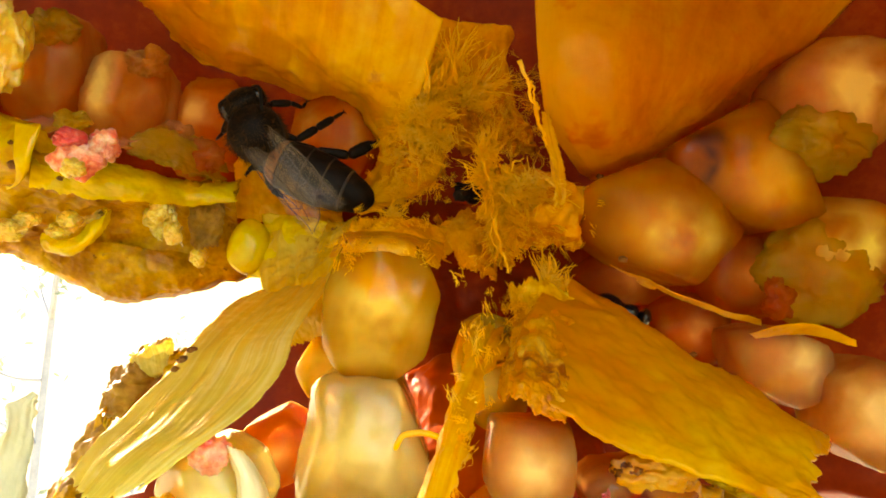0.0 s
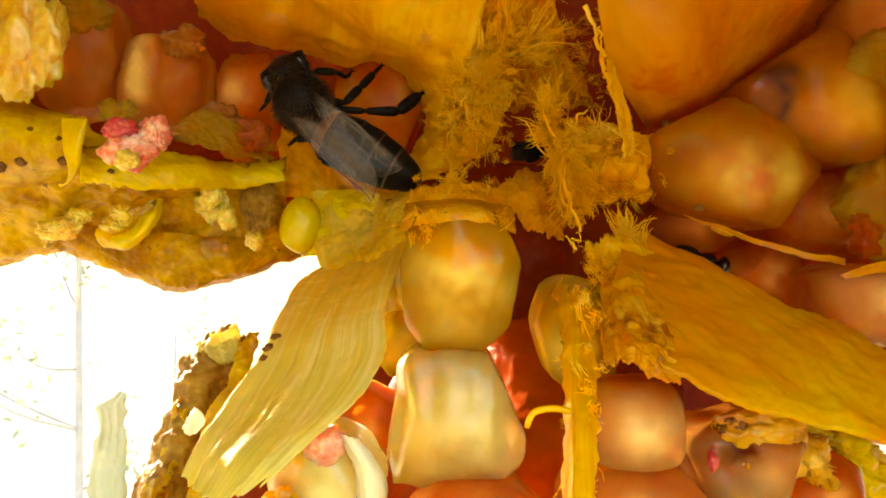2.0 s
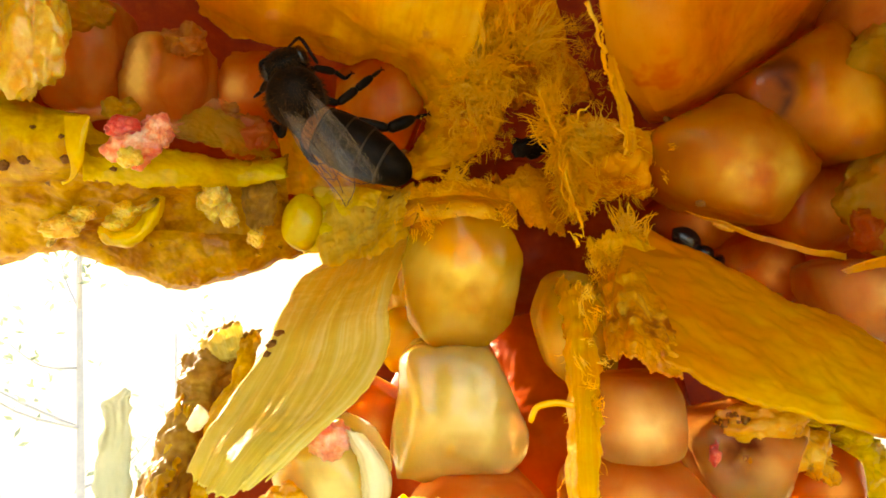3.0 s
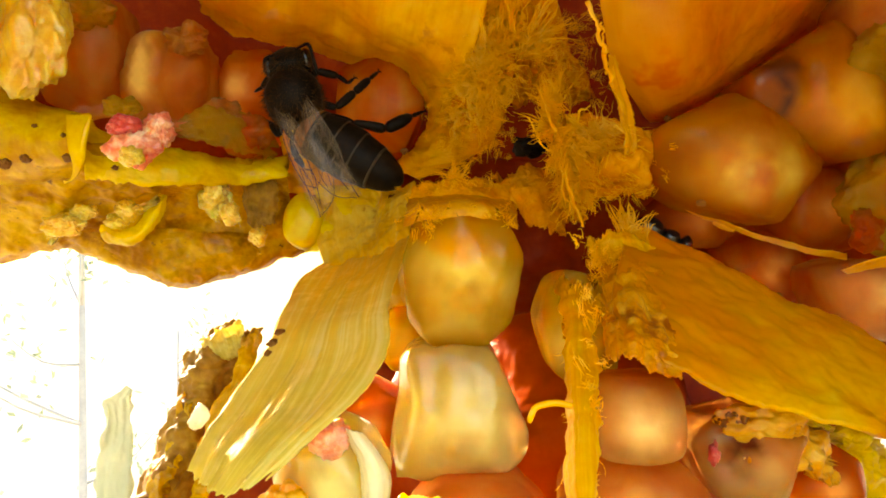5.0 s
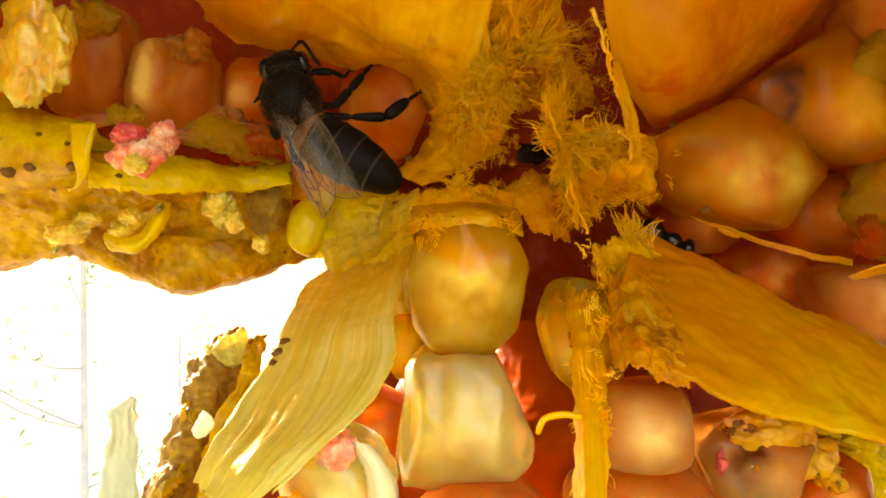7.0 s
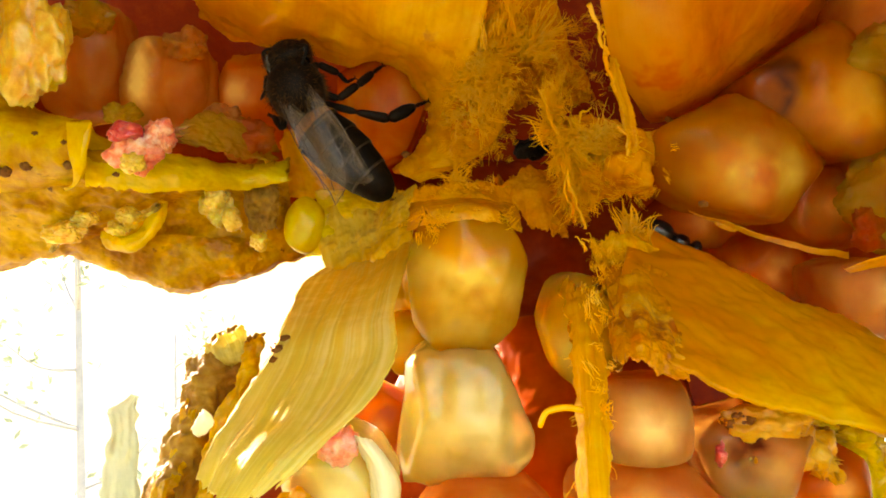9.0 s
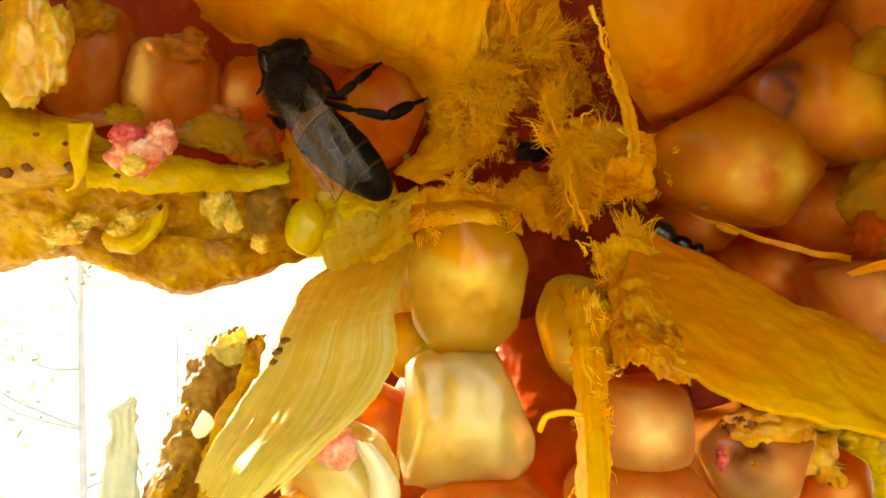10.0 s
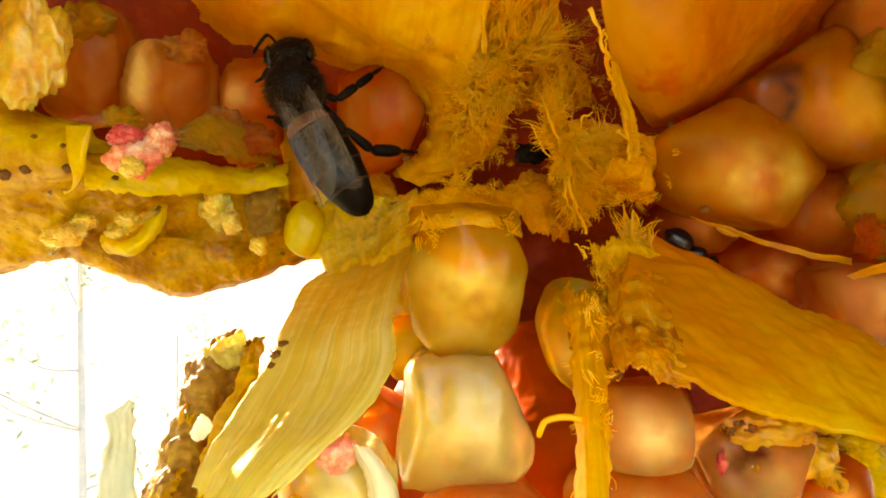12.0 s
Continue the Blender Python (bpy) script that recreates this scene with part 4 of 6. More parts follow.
# glowing flesh between the arils
sheet("septum", [[(2.8, 42.0, -5.9), (5.3, 41.0, -4.3), (7.8, 41.0, -4.3), (10.7, 41.0, -5.8)], [(3.0, 39.0, -8.9), (5.2, 37.5, -8.2), (7.5, 37.5, -8.2), (9.9, 38.0, -8.7)], [(3.4, 36.0, -11.4), (5.4, 35.0, -10.8), (7.6, 35.0, -10.8), (9.7, 36.0, -11.4)], [(3.1, 36.0, -14.6), (5.6, 36.0, -14.3), (7.8, 36.0, -14.3), (10.0, 37.0, -15.0)]],
      FLESH_DEEP, fruit, HOME, "smooth orange flesh between the arils", thick=0.9, nu=60, nv=70, amp=0.5, size=4, seed=91)
# flaps at the heart of the fruit
sheet("skin_flap", [[(-9.9, 50.0, 4.9), (-6.1, 48.0, 4.8), (-3.3, 47.0, 4.0)], [(-10.1, 50.0, 2.3), (-6.1, 48.0, 2.6), (-3.9, 47.0, 2.5)], [(-10.8, 50.0, -0.4), (-7.4, 48.0, 0.0), (-4.2, 46.0, 0.9)]],
      RIND_BRIGHT, fruit, HOME, "small yellow flap of skin", thick=0.5, nu=60, nv=60, amp=0.6, size=2.2, seed=11, rag=(0.04, 0.03, 0.03, 0.06))
sheet("skin_flap", [[(-1.9, 43.0, 4.7), (0.6, 42.0, 4.6), (2.9, 43.0, 4.7), (5.2, 44.0, 4.1)], [(-2.2, 42.0, 3.0), (0.6, 41.0, 3.3), (2.8, 42.0, 3.6), (5.5, 44.0, 3.0)], [(-2.3, 41.4, 1.6), (0.5, 39.4, 2.9), (2.9, 40.4, 2.9), (5.1, 43.0, 1.8)]],
      SEPTUM_GOLD, fruit, HOME, "frayed golden flap of skin", thick=0.5, nu=90, nv=50, amp=0.4, size=2.0, fine=0.10, seed=12, rag=(0.25, 0, 0.05, 0.1), rag_n=14)
sheet("skin_flap", [[(8.2, 37.0, 0.5), (9.5, 37.0, 1.2), (10.7, 37.0, 1.3), (12.3, 37.0, 0.4)], [(8.3, 36.0, -0.6), (9.3, 35.5, -0.3), (10.5, 35.5, -0.3), (12.1, 36.0, -0.9)], [(8.7, 34.0, -1.5), (9.2, 33.5, -1.3), (9.9, 33.5, -1.5), (11.0, 34.0, -1.8)]],
      SEPTUM_GOLD, fruit, HOME, "frilled golden crest of torn skin", thick=0.4, nu=80, nv=40, amp=0.4, size=2, seed=13, rag=(0.35, 0, 0.1, 0), rag_n=22)
sheet("skin_flap", [[(8.5, 41.0, 9.5), (10.7, 41.0, 8.4), (13.6, 42.0, 7.8), (16.2, 44.0, 8.2)], [(6.4, 41.0, 5.8), (9.0, 40.0, 5.7), (11.5, 40.0, 5.3), (13.6, 41.0, 5.1)], [(6.9, 42.0, 2.6), (9.3, 41.0, 2.6), (11.8, 41.0, 2.8), (14.1, 42.0, 3.2)]],
      FELT, fruit, HOME, "ragged orange skin at the core", thick=0.5, nu=60, nv=50, amp=0.9, size=2.4, fine=0.2, seed=14, rag=(0.1, 0.2, 0.2, 0.05))
sheet("septum", [[(-0.9, 44.0, 19.5), (3.6, 43.0, 19.0), (8.2, 43.0, 19.0)], [(0.6, 45.0, 15.1), (4.5, 44.0, 14.8), (8.8, 44.0, 14.8)], [(3.1, 46.0, 11.8), (6.2, 45.0, 12.0), (10.4, 45.0, 12.0)], [(5.0, 49.0, 10.6), (7.9, 48.0, 10.9), (11.5, 47.0, 10.8)]],
      FELT, fruit, HOME, "ragged fibrous orange septum", thick=0.6, nu=70, nv=60, amp=1.0, size=2.2, fine=0.3, ridge=0.5, ridges=9, seed=15, rag=(0, 0.2, 0.1, 0.1))
# added backing; the dark of the gaps is put into its red
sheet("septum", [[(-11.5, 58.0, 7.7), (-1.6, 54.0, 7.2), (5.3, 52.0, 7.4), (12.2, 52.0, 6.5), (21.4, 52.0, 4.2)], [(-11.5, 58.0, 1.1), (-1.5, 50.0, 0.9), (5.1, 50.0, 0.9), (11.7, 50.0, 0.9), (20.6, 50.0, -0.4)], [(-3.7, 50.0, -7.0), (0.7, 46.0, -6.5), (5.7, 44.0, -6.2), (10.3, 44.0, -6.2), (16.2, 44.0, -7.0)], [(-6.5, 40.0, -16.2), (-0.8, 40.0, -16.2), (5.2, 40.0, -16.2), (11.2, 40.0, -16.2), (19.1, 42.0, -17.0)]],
      RIND_BACK_SHADE, fruit, HOME, "backing sheet at the core, gap shade in its deep red", thick=1.0, nu=70, nv=70, amp=1.2, size=5, seed=16)
sheet("skin_flap", [[(3.5, 46.0, 5.2), (6.4, 45.0, 6.0), (9.0, 45.0, 4.6)], [(4.4, 43.4, 3.5), (6.4, 42.6, 3.6), (8.6, 43.0, 2.5)], [(5.6, 42.6, 1.5), (6.6, 41.8, 1.1), (8.1, 42.4, 0.6)]],
      FELT, fruit, HOME, "brown golden torn skin between the tufts", thick=0.5, nu=70, nv=60, amp=0.5, size=2.0, fine=0.10, seed=92, rag=(0.15, 0.15, 0.12, 0.1))
# felted mats that the tufts grow from
sheet("fibre_mat", [[(0.4, 40.5, 14.0), (3.0, 40.0, 13.6), (5.3, 40.8, 13.4)], [(0.6, 41.2, 11.3), (2.7, 40.4, 10.9), (4.8, 41.2, 11.0)], [(0.4, 42.2, 9.0), (2.4, 41.4, 8.6), (4.3, 42.2, 9.2)], [(0.2, 44.0, 7.0), (2.3, 43.2, 7.0), (4.1, 44.0, 8.0)]],
      FELT, fruit, HOME, "felted golden brown mat of fibres", thick=0.5, nu=110, nv=120, amp=0.55, size=0.8, fine=0.28, seed=81, rag=(0.3, 0.15, 0.2, 0.2), rag_n=16)
sheet("fibre_mat", [[(6.5, 39.8, 8.6), (7.0, 39.4, 8.7), (8.1, 39.8, 7.9)], [(6.7, 40.2, 6.6), (7.7, 39.4, 6.2), (9.8, 40.2, 6.1)], [(7.2, 40.2, 3.9), (8.0, 39.5, 3.9), (9.2, 40.2, 4.1)], [(7.9, 40.0, 1.4), (8.2, 39.4, 1.4), (8.8, 40.0, 1.6)]],
      FELT, fruit, HOME, "felted golden brown mat of fibres", thick=0.5, nu=90, nv=130, amp=0.5, size=0.7, fine=0.28, ridge=0.2, ridges=8, seed=82, rag=(0.3, 0.2, 0.25, 0.25), rag_n=16)
# skin that clings to the crown of the amber aril
sheet("skin_flap", [[(-2.19, 40.00, 3.14), (-0.96, 37.50, 3.01), (0.35, 36.50, 3.00), (1.81, 36.50, 3.00), (3.18, 37.50, 2.95), (4.41, 39.00, 2.79)],
                 [(-2.19, 36.50, 2.03), (-0.86, 33.60, 2.23), (0.32, 32.60, 2.27), (1.61, 32.60, 2.27), (2.81, 33.20, 2.20), (4.26, 36.00, 1.78)],
                 [(-2.20, 34.60, 1.10), (-0.84, 32.70, 1.33), (0.31, 31.68, 1.43), (1.56, 31.62, 1.42), (2.71, 32.00, 1.38), (4.07, 33.60, 0.92)]],
      PULP, fruit, HOME, "thin golden orange skin over the crown of an aril", thick=0.03, nu=120, nv=80, amp=0.05, size=1.2, fine=0.02, ridge=0.07, ridges=7, seed=31, rag=(0.05, 0.10, 0.03, 0.03), rag_n=8)
# web of skin between the fan, the flaps and the amber aril
sheet("skin_flap", [[(-9.64, 51.00, 4.10), (-6.23, 49.00, 4.72), (-1.71, 44.00, 4.78)],
                 [(-9.69, 49.00, 0.91), (-5.91, 46.50, 1.48), (-1.67, 41.00, 2.21)],
                 [(-8.08, 46.00, -1.99), (-4.79, 42.00, -0.89), (-2.05, 37.50, -0.30)],
                 [(-5.02, 39.50, -4.50), (-3.20, 38.50, -3.88), (-1.64, 38.00, -3.49)]],
      SEPTUM_WEB, fruit, HOME, "crumpled yellow web of skin at the root of the fan", thick=0.3, nu=110, nv=90, amp=0.5, size=3.0, fine=0.03, ridge=0.22, ridges=7, seed=99, rag=(0.06, 0.05, 0.04, 0.04), rag_n=14)
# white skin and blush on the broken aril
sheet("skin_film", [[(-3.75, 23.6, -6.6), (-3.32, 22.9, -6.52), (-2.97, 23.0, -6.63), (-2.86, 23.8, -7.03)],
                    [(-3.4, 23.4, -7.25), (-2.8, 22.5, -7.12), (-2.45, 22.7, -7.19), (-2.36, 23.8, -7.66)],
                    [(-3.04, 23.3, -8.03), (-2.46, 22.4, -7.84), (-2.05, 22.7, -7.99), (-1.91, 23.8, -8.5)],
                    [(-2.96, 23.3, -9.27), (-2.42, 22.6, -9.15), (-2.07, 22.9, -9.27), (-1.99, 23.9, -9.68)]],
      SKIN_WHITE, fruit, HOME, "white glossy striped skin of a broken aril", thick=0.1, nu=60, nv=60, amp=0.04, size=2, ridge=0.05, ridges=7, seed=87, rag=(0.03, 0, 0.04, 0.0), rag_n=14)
# thin torn films between the arils
sheet("skin_film", [[(15.2, 40.0, 2.4), (18.2, 40.0, 1.4), (21.8, 40.0, 0.3), (25.3, 40.0, -0.4)], [(16.0, 40.5, 2.1), (18.5, 40.5, 1.0), (22.0, 40.5, -0.1), (25.6, 40.5, -0.8)]],
      PULP, fruit, HOME, "thin pale film between arils", thick=0.07, nu=60, nv=14, amp=0.2, size=3, seed=32, rag=(0, 0.3, 0, 0))
sheet("skin_film", [[(22.8, 36.5, -1.3), (24.7, 36.0, -0.5), (26.6, 36.0, -0.4), (29.2, 36.5, -1.1)], [(23.4, 37.0, -1.5), (25.4, 37.0, -1.2), (27.3, 37.0, -1.1), (29.6, 37.0, -1.5)]],
      SEPTUM, fruit, HOME, "pointed sliver of yellow film", thick=0.08, nu=60, nv=16, amp=0.15, size=3, seed=33)
sheet("skin_film", [[(-11.39, 22.32, -10.43), (-9.28, 22.32, -9.32), (-6.59, 22.32, -9.46), (-3.64, 22.79, -10.21)], [(-11.68, 21.39, -11.09), (-8.74, 21.02, -10.15), (-5.98, 21.02, -10.21), (-3.05, 21.39, -10.85)], [(-11.39, 20.46, -12.26), (-8.3, 20.0, -11.58), (-5.66, 20.0, -11.54), (-2.67, 20.46, -11.92)]],
      SKIN_WHITE, fruit, HOME, "whitish curved shard of skin", thick=0.4, nu=70, nv=40, amp=0.3, size=3, seed=34, rag=(0.1, 0, 0, 0))
# broken rim on the other side
sheet("rind_rim", [[(19.9, 36.0, -9.2), (22.4, 37.0, -11.4), (23.7, 37.5, -13.2), (24.5, 37.5, -16.2)], [(21.8, 37.0, -9.9), (24.0, 38.0, -11.7), (25.5, 38.5, -13.2), (26.4, 38.5, -16.6)], [(23.9, 39.0, -11.3), (26.4, 40.0, -12.3), (28.1, 40.5, -14.6), (29.2, 40.5, -17.5)], [(28.4, 46.0, -13.6), (31.4, 47.0, -14.9), (33.0, 47.0, -17.4), (34.3, 47.0, -20.3)]],
      RIND_FLESH, fruit, HOME, "ragged yellow brown rim of the rind", thick=0.7, nu=80, nv=50, amp=0.9, size=2, fine=0.12, seed=35, rag=(0.25, 0, 0, 0))
sheet("skin_film", [[(16.5, 31.0, -8.3), (18.0, 32.0, -8.7), (20.2, 34.0, -9.6)], [(16.9, 31.0, -9.6), (18.5, 32.0, -10.1), (20.9, 34.0, -11.2)], [(18.3, 32.0, -11.6), (19.7, 33.0, -12.2), (22.1, 35.0, -13.6)]],
      PULP, fruit, HOME, "shrivelled torn film beside an eaten aril", thick=0.3, nu=50, nv=50, amp=0.4, size=1.4, fine=0.1, seed=36, rag=(0.1, 0.3, 0.4, 0.4), rag_n=24)
fibres("fibre_tuft", [((3.5, 39.6, 12.8), (0.7, 0.4, 0.4), (0.0, -0.35, 1.0), 0.22), ((2.3, 40.0, 12.8), (0.5, 0.3, 0.5), (-0.7, -0.35, 0.8), 0.14), ((5.3, 40.0, 12.6), (0.4, 0.3, 0.4), (0.8, -0.35, 0.5), 0.12),
                      ((2.8, 39.8, 11.5), (0.9, 0.4, 0.6), (-0.6, -0.6, 0.1), 0.16), ((2.7, 40.2, 10.5), (0.7, 0.4, 0.7), (-0.15, -0.6, -0.8), 0.30), ((2.2, 41.4, 9.0), (0.6, 0.3, 0.6), (-0.25, -0.4, -1.0), 0.10)],
       fruit, HOME, "golden frayed fibre tuft", count=3800, length=(0.4, 1.5), width=0.036, seed=21, clump=9, curl=0.60, kink=0.17)
fibres("fibre_tuft", [((3.7, 39.0, 13.1), (0.9, 0.4, 0.4), (0.0, -0.25, 1.0), 0.5), ((5.7, 40.0, 12.9), (0.3, 0.3, 0.4), (0.8, -0.3, 0.7), 0.25), ((2.2, 40.0, 13.1), (0.4, 0.3, 0.4), (-0.6, -0.3, 0.9), 0.25)],
       fruit, HOME, "long loose golden wisps", count=260, length=(1.4, 3.2), width=0.045, seed=51, clump=10, curl=0.25, kink=0.05)
fibres("fibre_tuft", [((6.6, 39.0, 8.3), (0.22, 0.3, 0.35), (-0.15, -0.4, 1.0), 0.09), ((6.6, 39.5, 7.2), (0.2, 0.3, 0.4), (-0.8, -0.5, 0.1), 0.04), ((7.4, 38.8, 6.7), (0.4, 0.4, 0.7), (0.1, -0.45, -1.0), 0.34),
                      ((7.9, 39.2, 4.5), (0.35, 0.3, 0.7), (0.15, -0.3, -1.0), 0.24), ((9.1, 39.6, 6.2), (0.5, 0.4, 0.5), (0.8, -0.4, -0.5), 0.07)],
       fruit, HOME, "golden frayed fibre tuft", count=3000, length=(0.4, 1.7), width=0.036, seed=22, clump=9, curl=0.38, kink=0.14)
fibres("fibre_tuft", [((7.4, 38.6, 5.5), (0.5, 0.3, 0.5), (0.15, -0.15, -1.0), 0.6), ((9.3, 39.0, 7.3), (0.6, 0.3, 0.5), (0.9, -0.2, -0.3), 0.4)],
       fruit, HOME, "long loose golden wisps", count=420, length=(1.0, 2.6), width=0.026, seed=52, clump=18, curl=0.22, kink=0.08)
fibres("fibre_felt", [((1.2, 42.4, 8.5), (0.9, 0.3, 1.3), (-0.2, -0.5, -0.7), 0.5), ((2.5, 42.4, 7.5), (1.1, 0.3, 0.7), (-0.5, -0.5, -0.5), 0.5)],
       fruit, HOME, "felted golden fibres on the chamber wall", count=2200, length=(0.2, 0.55), width=0.018, seed=23, curl=0.9, clump=12, kink=0.2)
fibres("fibre_felt", [((7.7, 43.2, 13.8), (1.4, 0.4, 1.8), (0.2, -0.4, -0.6), 0.6), ((8.3, 43.6, 11.2), (1.3, 0.4, 0.7), (0.2, -0.4, 0.3), 0.4)],
       fruit, HOME, "sparse orange fibres on the septum", count=1100, length=(0.4, 1.3), width=0.016, seed=24, curl=0.8, clump=6)
fibres("fibre_felt", [((10.3, 40.0, 5.0), (1.3, 0.3, 1.0), (0.6, -0.4, -0.5), 0.5), ((-0.1, 41.2, 4.0), (1.2, 0.3, 0.4), (0.0, -0.4, 0.6), 0.25), ((8.4, 34.4, -0.9), (0.5, 0.4, 0.6), (0.0, -0.5, 0.7), 0.2), ((5.7, 25.8, -3.6), (0.35, 0.3, 2.0), (0.0, -0.3, -1.0), 0.2), ((4.8, 21.2, -5.6), (0.25, 0.2, 2.0), (0.1, -0.3, -1.0), 0.15), ((0.9, 32.4, 1.6), (1.5, 0.15, 0.25), (0.0, -0.3, -0.8), 0.3), ((-0.5, 32.6, 1.1), (0.4, 0.2, 0.5), (0.1, -0.3, -0.8), 0.15)],
       fruit, HOME, "short fuzz on torn skin", count=1500, length=(0.2, 0.7), width=0.016, seed=28, curl=0.7, clump=10)
fibres("fibre_tuft", [((0.8, 41.6, 4.5), (0.12, 0.1, 0.2), (0.1, -0.3, 1.0), 1.0)], fruit, HOME, "short frayed knot of fibres", count=90, length=(0.5, 1.1), seed=26, curl=0.5)
fibres("fibre_tuft", [((10.7, 37.0, 1.0), (0.15, 0.1, 0.2), (-0.15, -0.2, 1.0), 0.6), ((11.3, 37.0, 0.5), (0.3, 0.1, 0.2), (-0.5, -0.2, 0.8), 0.4)], fruit, HOME, "pointed wisp of yellow fibres", count=140, length=(0.7, 1.6), seed=27, curl=0.15)
for pts, w in (([(7.5, 33.0, 12.6), (8.3, 34.0, 11.4), (9.2, 36.0, 10.5), (10.1, 38.0, 9.4)], 0.14), ([(8.4, 33.0, 11.7), (8.8, 35.0, 10.9), (9.6, 37.0, 10.2)], 0.08), ([(10.5, 38.4, 7.7), (10.9, 38.6, 6.7), (11.2, 38.8, 5.7)], 0.12), ([(5.9, 38.6, 9.4), (6.2, 38.4, 8.3), (6.8, 38.2, 6.8), (7.3, 38.4, 5.5)], 0.1), ([(7.2, 38.0, 5.8), (7.5, 38.0, 4.4), (8.0, 38.2, 2.7), (8.3, 38.4, 1.3)], 0.13), ([(6.8, 38.2, 6.3), (7.0, 38.2, 4.8), (7.4, 38.3, 3.2), (7.7, 38.5, 1.9)], 0.09), ([(7.8, 38.3, 6.5), (8.3, 38.3, 5.6), (9.1, 38.6, 4.8)], 0.08), ([(8.7, 38.6, 8.7), (8.1, 38.4, 7.7), (7.7, 38.3, 6.3)], 0.07), ([(5.2, 38.4, 7.7), (5.7, 38.3, 6.8), (6.4, 38.2, 6.0)], 0.06)):
    c = catmull(pts, 30)
    v, f = tube([world_mm(p + 0.30 * np.array([fbm(p * 0.9 + w * 50), 0, fbm(p * 0.9 + 9)])) - HOME for p in c], [w * MM * (0.55 + 0.9 * abs(fbm(p * 2.3 + w * 90))) for p in c], 7)
    child("septum_strand", mesh_of("septum_strand", v, f, FIBRE), fruit, "stringy golden strand of torn septum")

sheet("septum_strand", [[(9.4, 36.6, 11.2), (9.7, 36.8, 11.2), (10.0, 37.0, 11.2)], [(9.8, 37.8, 10.1), (10.3, 38.0, 9.9), (10.9, 38.2, 9.8)], [(10.4, 38.2, 8.3), (11.0, 38.4, 8.2), (11.6, 38.6, 8.0)], [(10.9, 38.5, 6.8), (11.3, 38.6, 6.8), (11.8, 38.9, 6.7)], [(11.2, 38.8, 5.9), (11.4, 38.8, 5.8), (11.7, 39.0, 5.8)]],
      SEPTUM_GOLD, fruit, HOME, "stringy film of torn golden septum", thick=0.2, nu=30, nv=80, amp=0.15, size=1.2, fine=0.04, ridge=0.18, ridges=5, seed=93, rag=(0.05, 0.08, 0.25, 0.3), rag_n=16)

# ---- arils ----
aril((1.0, 34.5, -1.5), [(89, 3.6), (30, 3.4), (-9, 3.0), (-51, 3.5), (-94, 3.7), (-138, 3.5), (-173, 3.0), (160, 3.3)], 3.0, 3.5, ARIL_HONEY, "plump amber aril with an orange stained crown", cut=[(-0.82, -0.52, 0.22, 3.3), (-0.45, -0.88, 0.10, 2.9)], p=70, seed=1, crown=1.2, level=5)
aril((0.8, 33.2, -8.2), [(126, 3.8), (91, 3.4), (32, 3.0), (21, 2.9), (-10, 3.7), (-58, 3.8), (-89, 3.3), (-138, 4.3), (173, 3.2)], 2.8, 3.2, ARIL_PALE, "pale translucent tooth-shaped aril, glossy", p=70, seed=2, taper=(0, 0.07), folds=0.10, cut=[(-0.90, -0.43, 0.06, 3.0)],
     dents=[(-1.3, 0.8, 0.35, 0.5, 3.0), (1.2, 1.2, 0.45, 0.6, 2.2), (2.2, -0.4, 0.35, 0.5, 1.6)])
aril((-2.3, 39.0, -5.3), [(156, 1.5), (107, 1.9), (40, 2.0), (0, 2.1), (-87, 2.0), (-148, 1.6)], 2.2, 2.5, ARIL_SOFT, "amber aril behind two larger ones", seed=3)
aril((-4.2, 37.0, -9.9), [(0, 2.0), (60, 2.0), (120, 2.0), (180, 2.0), (240, 2.0), (300, 2.0)], 2, 2.5, ARIL_BROWN, "dull reddish brown aril in shade", core=0.4, seed=4)
aril((-4.1, 25.0, -8.6), [(122, 1.8), (101, 1.8), (58, 1.6), (32, 1.6), (-8, 2.0), (-75, 1.5), (-99, 1.5), (173, 2.4)], 1.8, 2.2, ARIL_PALE, "broken aril with a pink blush and a white glossy face", p=70, seed=5)
aril((1.8, 31.0, -13.0), [(0, 3.6), (45, 2.7), (90, 2.0), (135, 2.7), (180, 3.6), (225, 3.0), (270, 2.2), (315, 3.0)], 2.5, 2.5, ARIL_BROWN, "glossy wet red rounded aril", core=0.4, seed=6)
aril((7.3, 36.0, -4.7), [(163, 2.2), (116, 3.2), (73, 3.3), (2, 2.2), (-58, 2.8), (-125, 2.4), (-165, 1.8)], 2.5, 3, ARIL_SOFT, "orange aril behind the upright septum", seed=7)
aril((9.0, 30.0, -7.9), [(91, 1.9), (1, 2.0), (-68, 2.2), (-95, 1.8), (180, 2.0)], 2.3, 2.5, ARIL_PINK, "pale orange translucent squarish aril", seed=8, p=10)
aril((9.2, 31.0, -12.3), [(0, 3.6), (45, 3.0), (90, 2.3), (135, 2.9), (180, 3.3), (225, 3.0), (270, 2.5), (315, 3.3)], 2.4, 2.5, ARIL_BROWN, "broad coral red moist aril", core=0.4, seed=9)
aril((15.5, 33.0, -10.8), [(135, 3.1), (102, 2.5), (69, 2.6), (16, 3.1), (-37, 2.3), (-73, 1.9), (-112, 2.1), (-157, 2.5)], 2.6, 2.8, ARIL_PINK, "eaten aril with a rotten red hollow", blots=[(-1.15, 0.9, 0.6, 0.7), (-0.6, 1.3, 0.5, 0.4)], core=0.34, seed=10, dents=[(-0.9, 0.7, 1.9, 0.8, 0.9)], milky=0.5)
